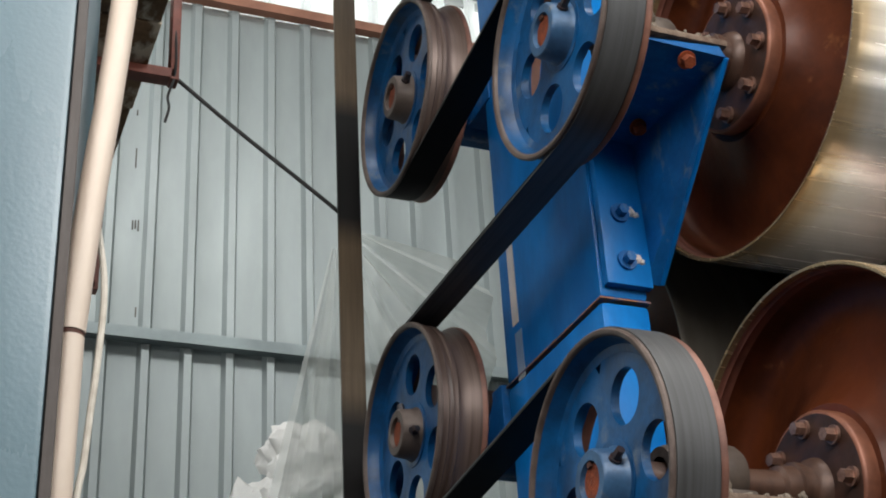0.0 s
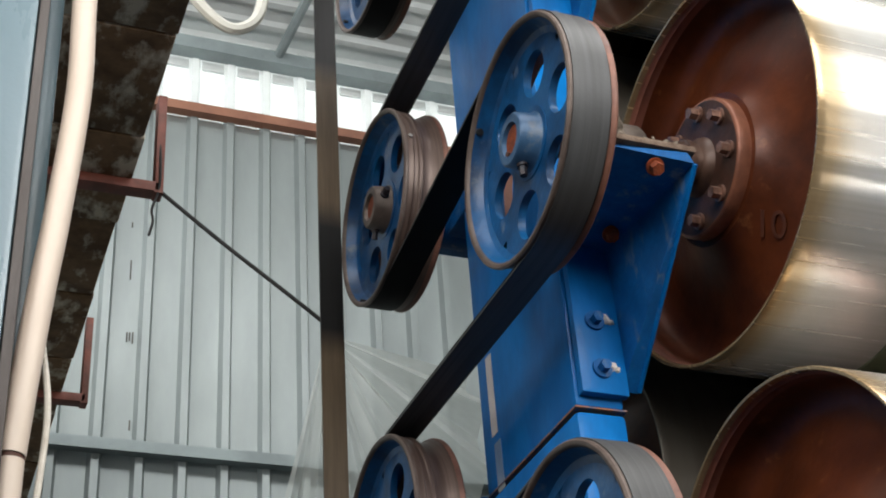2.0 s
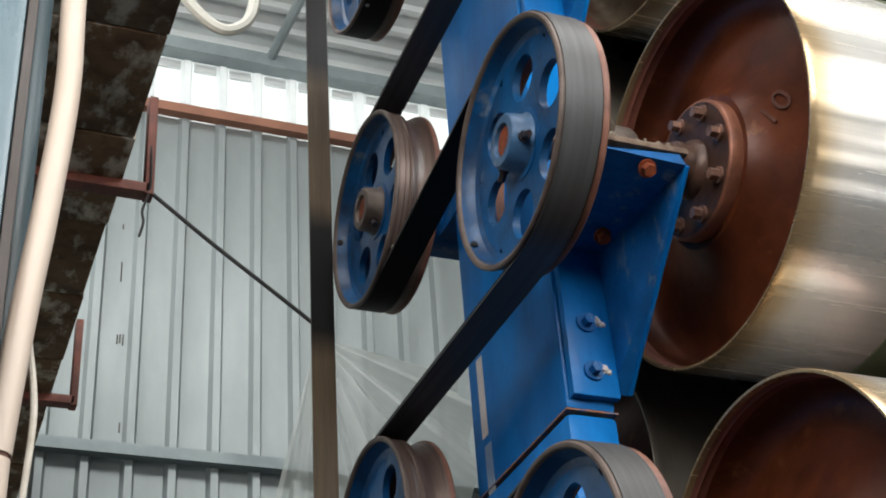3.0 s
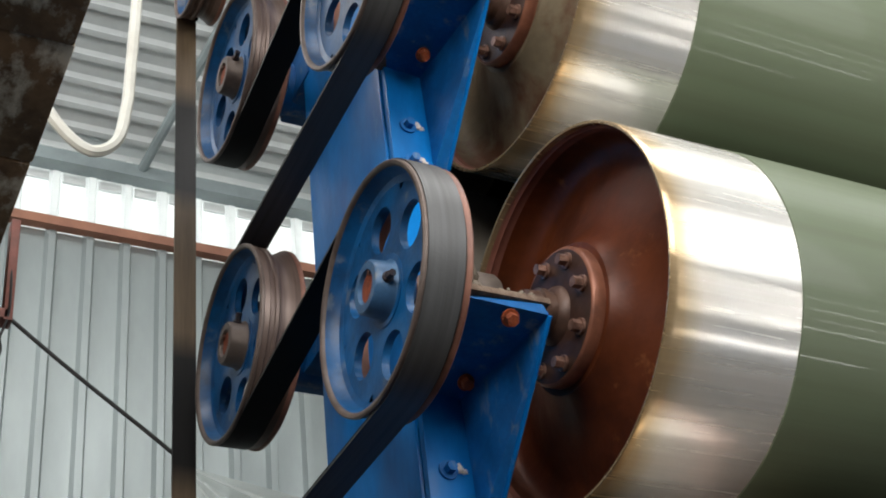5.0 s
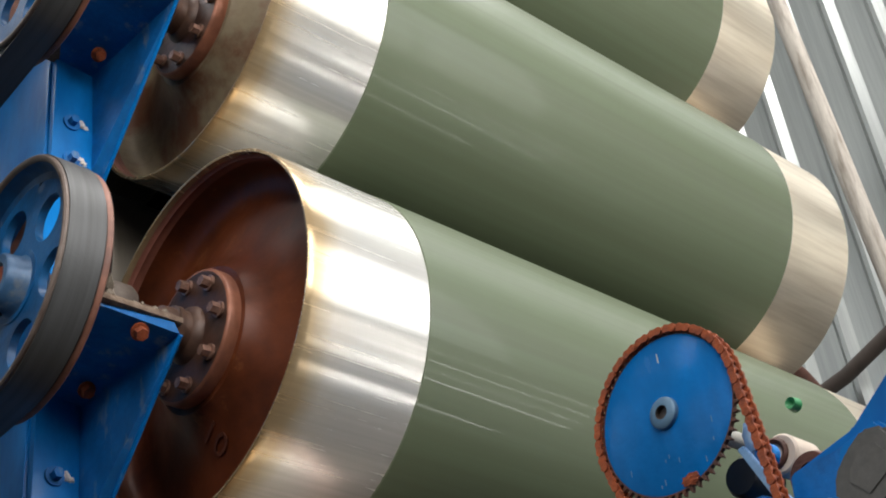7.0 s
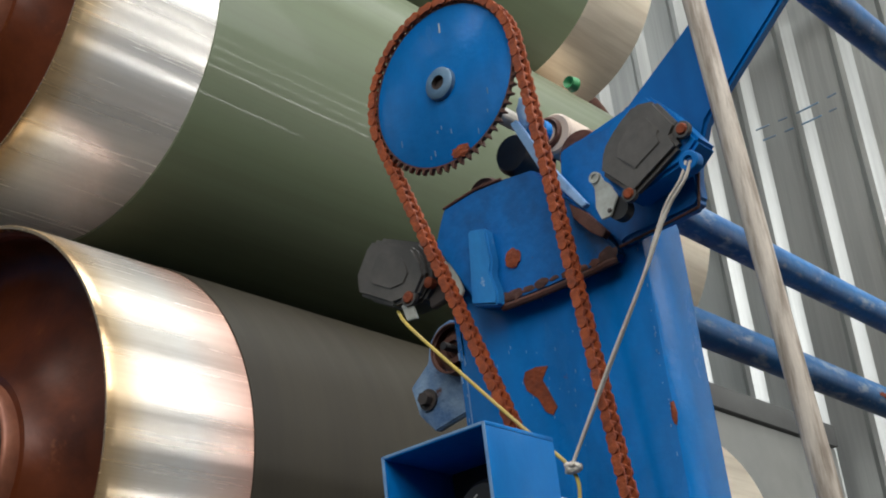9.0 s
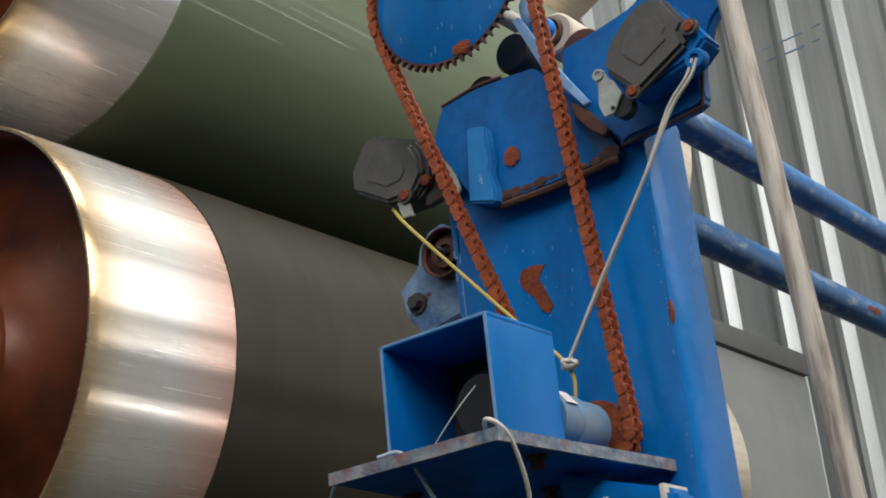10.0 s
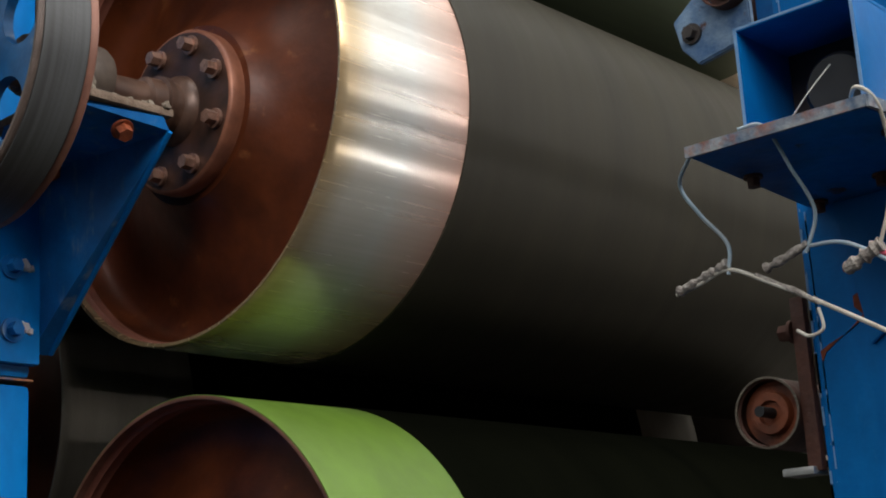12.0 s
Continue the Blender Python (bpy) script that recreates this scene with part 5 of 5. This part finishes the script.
part("roller", lathe([(0.0, 0), (0.0, 0.010), (0.010, 0.010), (0.010, 0)], 20), M_BLACK, sw, "black lever roller", at=pose(-0.298, -1.476, 2.028))
part("gland", lathe([(0.004, 0.0095), (-0.004, 0.009), (-0.005, 0.008), (-0.005, 0.0045), (-0.002, 0.004), (-0.002, 0)], 20), M_BLUE, sw, "blue cable gland", at=pose(-0.296, -1.549, 2.041))
LID_B = [(-1.184, 2.119), (-1.233, 2.092), (-1.241, 2.076), (-1.244, 2.058), (-1.231, 2.042), (-1.200, 2.042), (-1.158, 2.068), (-1.157, 2.089), (-1.174, 2.113)]
BASE_B = [(-1.186, 2.122), (-1.236, 2.098), (-1.252, 2.076), (-1.250, 2.054), (-1.232, 2.038), (-1.204, 2.038), (-1.165, 2.062), (-1.163, 2.09)]
sw = limit_switch("charcoal limit switch beside the post, rusty screws and zinc bracket", LID_B, BASE_B, M_SWITCH, [(-1.221, 2.043, 0.0062)],
                  [(-1.209, 2.040), (-1.224, 2.034), (-1.228, 2.020), (-1.214, 2.022)], -0.275)
part("zinc_bracket", slab([(-1.247, 2.080), (-1.262, 2.069), (-1.275, 2.055), (-1.280, 2.031), (-1.274, 2.022), (-1.265, 2.031), (-1.259, 2.054), (-1.251, 2.063)], 0, -0.2655, -0.2625, 0.0006), M_ZINC, sw, "pale zinc bracket")
part("bracket_screw", lathe([(0.004, 0.0055), (-0.003, 0.0055), (-0.005, 0.003), (-0.005, 0)], 14), M_RUST, sw, "rusty screw", at=pose(-0.267, -1.243, 2.052))
part("bracket_screw", lathe([(0.004, 0.0045), (-0.003, 0.0045), (-0.004, 0.003), (-0.004, 0)], 14), M_RUST, sw, "rusty screw", at=pose(-0.267, -1.256, 2.066))
part("switch_strap", slab([(-1.230, 2.072), (-1.272, 2.060), (-1.272, 2.035), (-1.235, 2.030)], 0, -0.260, -0.252, 0.001), M_STRIP, rpost, "dark switch strap")

# guide blade and rollers behind the sprocket
blade = rpost
part("guide_blade", slab([(-1.3665, 2.166), (-1.374, 2.167), (-1.400, 2.112), (-1.434, 2.056), (-1.4285, 2.054), (-1.393, 2.103)], 0, -0.277, -0.270, 0.0008), M_BLADE, blade, "pale blue guide blade")
part("blade_tip", slab([(-1.415, 2.064), (-1.430, 2.050), (-1.448, 2.024), (-1.443, 2.020), (-1.432, 2.029), (-1.417, 2.049)], 0, -0.276, -0.267, 0.0008), M_DARKRUST, blade, "rusty tip")
part("blade_clip", lump(0.011, 61, (0.5, 0.7, 1.5), 0.2), M_BLADE, blade, "pale blue blade clip", at=pose(-0.268, -1.379, 2.176))
part("blade_clip", lathe([(0.006, 0.0), (0.006, 0.012), (-0.004, 0.012), (-0.006, 0.009), (-0.006, 0)], 20), M_BLUE, blade, "blue cap", at=pose(-0.262, -1.387, 2.154))
tens = thing("tension_roller", "cream tension roller with a green cap", "roller")
part("drum", lathe([(-0.02, 0), (-0.02, 0.019), (-0.018, 0.021), (0.02, 0.021), (0.02, 0)], 28), M_CONDUIT, tens, at=pose(-0.19, -1.369, 2.178))
part("drum_ring", lathe([(-0.022, 0.010), (-0.024, 0.014), (-0.022, 0.0165), (-0.018, 0.0165)], 24), M_DARKRUST, tens, "rusty ring", at=pose(-0.19, -1.364, 2.180))
part("cap", lathe([(0, 0), (-0.008, 0.003), (-0.010, 0.006), (0.0, 0.0075)], 14), M_GREENCAP, tens, "green cap", at=pose(-0.215, -1.405, 2.213))
part("collar", lathe([(-0.24, 0.012), (-0.24, 0.022), (-0.235, 0.024), (-0.20, 0.024), (-0.20, 0)], 24), M_DARKRUST, tens, "rusty collar", at=pose(0, -1.413, 2.128))
part("drum_end", lathe([(-0.235, 0), (-0.235, 0.018), (-0.23, 0.021), (-0.19, 0.021), (-0.19, 0)], 24), M_BLACK, tens, "black roller end", at=pose(0, -1.335, 2.163))
part("collar", lathe([(-0.25, 0), (-0.25, 0.017), (-0.245, 0.019), (-0.21, 0.019), (-0.21, 0)], 24), M_DARKRUST, tens, "rusty collar", at=pose(0, -1.306, 2.125))

# ----- loose cables
def cable(points, r, material, label, name="cable", steps=8):
    return tagged(part(name, tube(spline(points, steps), r, 8), material, label=label), category="cable")


cable([(-0.262, -1.196, 2.040), (-0.292, -1.235, 2.002), (-0.294, -1.30, 1.927), (-0.294, -1.346, 1.874), (-0.294, -1.389, 1.825), (-0.296, -1.392, 1.79), (-0.30, -1.394, 1.741)], 0.0017, M_YELLOW, "faded yellow cable from the switch to the motor")
cable([(-0.300, -1.551, 2.040), (-0.302, -1.543, 2.025), (-0.30, -1.521, 2.006), (-0.30, -1.487, 1.957), (-0.30, -1.44, 1.894), (-0.30, -1.394, 1.829)], 0.0015, M_WHITE, "white twin cable from the switch")
cable([(-0.299, -1.5465, 2.042), (-0.300, -1.5385, 2.028), (-0.298, -1.5165, 2.008), (-0.298, -1.484, 1.955), (-0.298, -1.438, 1.891), (-0.298, -1.392, 1.828)], 0.0013, M_WHITE, "white twin cable from the switch")
knot = part("cable_knot", lump(0.006, 77, (1, 1.3, 0.8), 0.5), M_WHITE, label="small white cable knot on the post", at=pose(-0.299, -1.393, 1.826))
tagged(knot, category="cable")
cable([(-0.468, -1.283, 1.735), (-0.44, -1.252, 1.722), (-0.43, -1.262, 1.696), (-0.42, -1.278, 1.67), (-0.42, -1.276, 1.645)], 0.0016, M_PALEBLUE, "pale blue stray cable hanging from the shelf")
cable([(-0.42, -1.226, 1.638), (-0.42, -1.250, 1.643), (-0.42, -1.276, 1.649), (-0.42, -1.307, 1.634), (-0.42, -1.362, 1.602), (-0.42, -1.421, 1.563), (-0.40, -1.45, 1.53), (-0.36, -1.46, 1.47), (-0.33, -1.45, 1.40)], 0.0018, M_WHITE, "dirty frayed cable end below the shelf")
cable([(-0.47, -1.327, 1.742), (-0.462, -1.345, 1.741), (-0.44, -1.352, 1.71), (-0.42, -1.357, 1.68), (-0.42, -1.349, 1.655), (-0.42, -1.345, 1.648)], 0.0016, M_PALEBLUE, "pale blue cable looped over the shelf edge")
cable([(-0.42, -1.345, 1.653), (-0.42, -1.38, 1.648), (-0.42, -1.425, 1.617), (-0.41, -1.452, 1.593), (-0.40, -1.459, 1.557), (-0.37, -1.45, 1.48), (-0.34, -1.45, 1.35)], 0.0016, M_PALEBLUE, "pale blue cable running down the post")
cable([(-0.44, -1.405, 1.742), (-0.466, -1.424, 1.748), (-0.455, -1.434, 1.736), (-0.43, -1.428, 1.70), (-0.42, -1.416, 1.668), (-0.42, -1.405, 1.640)], 0.0016, M_WHITE, "white cable looped over the shelf edge")
cable([(-0.42, -1.405, 1.636), (-0.42, -1.43, 1.622), (-0.415, -1.455, 1.60), (-0.40, -1.468, 1.56), (-0.37, -1.46, 1.48), (-0.34, -1.455, 1.35)], 0.0022, M_PINKWIRE, "pink cable running down the post")
cable([(-0.42, -1.350, 1.604), (-0.42, -1.352, 1.588), (-0.42, -1.340, 1.584), (-0.42, -1.330, 1.590)], 0.0014, M_WHITE, "curled stray white wire end")
cable([(-0.44, -1.35, 1.742), (-0.43, -1.37, 1.77), (-0.42, -1.385, 1.79)], 0.0006, M_STEEL, "thin wire inside the guard")
cable([(-0.40, -1.405, 1.742), (-0.41, -1.398, 1.765), (-0.40, -1.402, 1.80)], 0.0006, M_STEEL, "thin wire inside the guard")

def taped(points, r, seed, label):
    """Cable end bound with frayed tape: uneven thickness, ragged."""
    way = spline(points, 6)
    rng = random.Random(seed)
    ob = part("taped_end", tube(way, r, 9, radii=[r * rng.uniform(0.55, 1.15) for _ in way]), M_TAPED, label=label)
    return tagged(ob, category="cable")


taped([(-0.42, -1.227, 1.640), (-0.42, -1.240, 1.643), (-0.42, -1.262, 1.650), (-0.42, -1.276, 1.654)], 0.0044, 1, "dirty taped cable end, frayed")
taped([(-0.42, -1.309, 1.643), (-0.42, -1.325, 1.647), (-0.42, -1.347, 1.655)], 0.0040, 2, "dirty taped cable joint, frayed")
taped([(-0.42, -1.376, 1.628), (-0.42, -1.390, 1.634), (-0.42, -1.407, 1.641)], 0.0066, 3, "ragged pale taped cable joint")
taped([(-0.42, -1.300, 1.640), (-0.42, -1.330, 1.622), (-0.42, -1.352, 1.607)], 0.0026, 4, "dirty tape along the frayed cable")
POLE_Y = -1.585
pole = thing("wooden_pole", "weathered grey wooden pole leaning a little", "pole")
pts = [(-0.28 + 0.002 * math.sin(2.1 * z), POLE_Y + 0.045 * (z - 2.0) + 0.0015 * math.sin(3 * z + 1), z) for z in [0.12 * i for i in range(32)]]
part("shaft", tube(pts, 0.0094, 14, radii=[0.0094 + 0.0012 * noise.noise(Vector((0, 0, p[2] * 4))) for p in pts]), M_WOOD, pole)

rod = thing("wall_rail", "black steel rail along the end wall", "rail")
part("bar", tube([(3.35, 2.6, 4.05), (3.35, 0.446, 4.32), (3.35, -0.481, 4.60), (3.35, -3.5, 5.5)], 0.032, 12), M_STRIP, rod)
part("stub", tube(spline([(2.1, 0.05, 3.75), (2.4, 0.1, 3.85), (2.6, 0.1, 3.6), (2.65, 0.1, 3.1)]), 0.03, 10), M_DARKRUST, rod, "rusty steam pipe")

cover = thing("side_cover", "plain grey sheet-metal cover beyond the cylinders", "machine cover")
part("panel", box(2.35, 3.42, -0.02, 0.7, 0.0, 2.80, 0.006), M_GREY, cover)
part("flange", box(2.35, 3.42, -0.035, 0.7, 2.803, 2.88, 0.004), M_COVERLIP, cover, "top flange, coloured dark as in shadow")
# Far post takes a dark colour so the gap between the drums reads unlit.
fpost = thing("machine_post", "box post at the far cylinder ends, coloured dark as shade", "machine post")
part("column", box(DRUM_LEN + 0.12, DRUM_LEN + 0.22, 0.215, 0.60, 0.0, 5.6, 0.012), M_STRIP, fpost)

# ================= objects beyond the drive side =================
column = thing("grey_column", "glossy blue-grey painted sheet column", "column")
part("casing", box(-1.75, -1.317, -0.52, -0.25, 0.0, 5.6, 0.008), M_COLUMN, column)
part("edge_strip", box(-1.316, -1.303, -0.515, -0.46, 0.0, 5.6, 0.004), M_STRIP, column, "dark rubber edge strip")
part("side_panel", box(-1.302, -1.280, -0.445, -0.25, 0.0, 5.6, 0.004), M_COLUMN, column)
conduit = thing("conduit_pipe", "cream plastic conduit pipe with a cracked joint", "pipe")
part("upper_pipe", tube(spline([(-1.250, -0.475, 4.2), (-1.252, -0.475, 3.3), (-1.257, -0.475, 2.88), (-1.254, -0.475, 2.69), (-1.266, -0.475, 2.50), (-1.275, -0.475, 2.40), (-1.283, -0.475, 2.30), (-1.291, -0.475, 2.178)]), 0.0165, 18), M_CONDUIT, conduit)
part("lower_pipe", tube([(-1.291, -0.475, 2.172), (-1.292, -0.475, 2.0), (-1.292, -0.475, 0.0)], 0.0155, 18), M_CONDUIT, conduit)
part("joint_gap", tube([(-1.291, -0.475, 2.180), (-1.291, -0.475, 2.170)], 0.0150, 18), M_DARKRUST, conduit, "dark gap at the joint")
cable([(-1.268, -0.455, 2.335), (-1.255, -0.455, 2.25), (-1.257, -0.455, 2.16), (-1.264, -0.455, 2.05), (-1.275, -0.455, 1.8), (-1.275, -0.455, 0.5)], 0.004, M_WHITE, "thin white cable leaving the conduit")

duct = thing("overhead_duct", "mottled old brown overhead duct with flaking surface", "duct")
for i in range(11):
    y0 = -0.9 + i * 0.44
    part("section", box(-1.42, -0.895 + 0.004 * (i % 2), y0, min(y0 + 0.437, WALL_Y - 0.06), 4.0 - 0.003 * (i % 3), 4.35, 0.008), M_DUCT, duct)


def hanger(y):
    h = thing("duct_hanger", "red oxide flat-steel hanger round the duct", "hanger", pose(0, y, 0), "duct hangers")
    part("cross_bar", box(-1.45, -0.81, -0.025, 0.025, 3.965, 3.998, 0.003), M_REDSTEEL, h)
    part("side_bar", box(-0.826, -0.80, -0.025, 0.025, 3.96, 4.32, 0.003), M_REDSTEEL, h)
    part("side_bar", box(-1.47, -1.45, -0.025, 0.025, 3.96, 4.32, 0.003), M_REDSTEEL, h)


for y in (1.52, 2.89):
    hanger(y)
cable([(-0.81, 1.52, 3.985), (-0.62, 1.52, 3.835), (-0.36, 1.50, 3.625), (-0.315, 1.50, 3.58), (-0.305, 1.50, 3.5), (-0.305, 1.5, 2.6), (-0.305, 1.5, 0.02)], 0.0065, M_BLACK, "black rope tied to the duct hanger", name="rope")
cable([(-0.815, 1.50, 4.15), (-0.812, 1.49, 4.02), (-0.815, 1.50, 3.96), (-0.83, 1.50, 3.90), (-0.825, 1.50, 3.86), (-0.835, 1.50, 3.81)], 0.004, M_BLACK, "loose black cord end", name="cord")
hose = cable([(-1.0, 1.65, 7.41), (-0.93, 1.62, 5.8), (-0.80, 1.6, 5.08), (-0.745, 1.6, 4.90), (-0.66, 1.6, 4.78), (-0.575, 1.6, 4.735), (-0.50, 1.6, 4.80), (-0.472, 1.6, 4.95), (-0.463, 1.6, 5.10), (-0.44, 1.6, 5.8), (-0.42, 1.6, 7.43)], 0.020, M_HOSE, "hanging loop of milky white hose", name="hose")
brace = thing("roof_brace", "grey steel roof brace", "brace")
part("bar", tube([(0.20, 3.90, 6.69), (0.36, 2.5, 6.92), (0.57, 0.6, 7.25)], 0.028, 8), M_GIRT, brace)

for x, z, h in ((-0.505, 4.90, 0.05), (-0.492, 4.905, 0.045), (-0.478, 4.90, 0.06), (-0.505, 5.27, 0.11), (-0.47, 4.45, 0.05), (-0.51, 5.53, 0.03)):
    tagged(part("wall_scratch", box(x - 0.003, x + 0.003, 3.9955, 3.999, z - h / 2, z + h / 2, 0.001), M_STRIP, label="dark scratch mark on the sheet wall"), category="scratch mark")

for k, way in enumerate(([(3.438, 0.009, 4.085), (3.438, -0.182, 4.082), (3.438, -0.369, 4.094)], [(3.438, -0.010, 4.032), (3.438, -0.191, 4.028), (3.438, -0.352, 4.034)])):
    line = spline(way, 10)
    for i, n in ((0, 4), (5, 3), (9, 6), (16, 3)):
        tagged(part("wall_scratch", tube(line[i:i + n], 0.0035, 6), M_GREYBLUE, label="dark smeared scratch on the ribbed end wall"), category="scratch mark")

# plastic film sheet gathered at one corner
film = bmesh.new()
rows = []
apex = Vector((-0.143, 2.05, 3.885))
corner = [Vector((0.39, 2.1, 3.845)), Vector((0.411, 2.1, 3.28)), Vector((0.0, 2.05, 2.56)), Vector((-0.48, 2.0, 2.56))]
N = 40
for i in range(N + 1):
    s = i / N * 3
    k = min(2, int(s))
    edge = corner[k].lerp(corner[k + 1], s - k)
    ray = []
    for j in range(1, 15):
        t = j / 14
        q = apex.lerp(edge, t)
        q.y += 0.05 * t * math.sin(i * 1.25) + 0.03 * t * math.sin(i * 0.5 + 2)
        ray.append(film.verts.new(q))
    rows.append(ray)
for a, b in zip(rows, rows[1:]):
    for j in range(13):
        film.faces.new((a[j], a[j + 1], b[j + 1], b[j]))
sheet = part("plastic_sheet", film, M_FILM, label="creased clear plastic sheet hanging from one corner")
tagged(sheet, category="plastic sheet")
for i, (x, y, z, r) in enumerate(((-0.30, 2.5, 2.95, 0.16), (-0.12, 2.55, 3.22, 0.14), (-0.42, 2.5, 2.72, 0.17), (0.1, 2.6, 3.0, 0.2))):
    bag = part("white_bag", lump(r, 90 + i, (1, 0.8, 1.1), 0.35, 4), M_BAG, label="crumpled white bag behind the plastic sheet", at=pose(x, y, z))
    tagged(bag, category="bag", group="white bags")
rack = thing("storage_rack", "tall rack that carries the white bags", "rack")
part("deck", box(-0.8, 0.45, 1.9, 2.85, 2.50, 2.56, 0.004), M_GIRT, rack)
for x in (-0.78, 0.38):
    for y in (1.93, 2.82):
        part("upright", box(x - 0.02, x + 0.02, y - 0.02, y + 0.02, 0, 2.50, 0.003), M_GIRT, rack)


# ================= motion =================
def turning(ob, y, z, x, phase, speed):
    walk(ob, [(0.5 * i, pose(x, y, z, phase + speed * (0.5 * i))) for i in range(25)])


def motions():
    for ob, k in zip(DRUMS, (2, 1, 0, -1, -2)):
        turning(ob, 0, drum_z(k) - DRUM_SAG[k], DRUM_X[k], 9 * k, -OMEGA)
    for ob, k in zip(REAR, (1, 0, -1, -2, -3)):
        turning(ob, REAR_Y, drum_z(k) + 0.44, REAR_X, 21 * k, OMEGA)
    for i, (ob, k) in enumerate(zip(BIG, (2, 1, 0, -1, -2))):
        turning(ob, -0.018, drum_z(k) - 0.029, X_PULLEY, BIG_PHASE[i], -OMEGA)
    for i, (ob, (y, z)) in enumerate(zip(IDLERS, IDLER_POS)):
        turning(ob, y, z, X_PULLEY, IDLER_PHASE[i], OMEGA)
    turning(TOP, TOP_Y, TOP_Z, X_PULLEY, 0, OMEGA * R_PULLEY / TOP_R)


BIG_PHASE = (0, 20, 1, -2, 10)
IDLER_PHASE = (0, 30, 2, 33, 20)
motions()
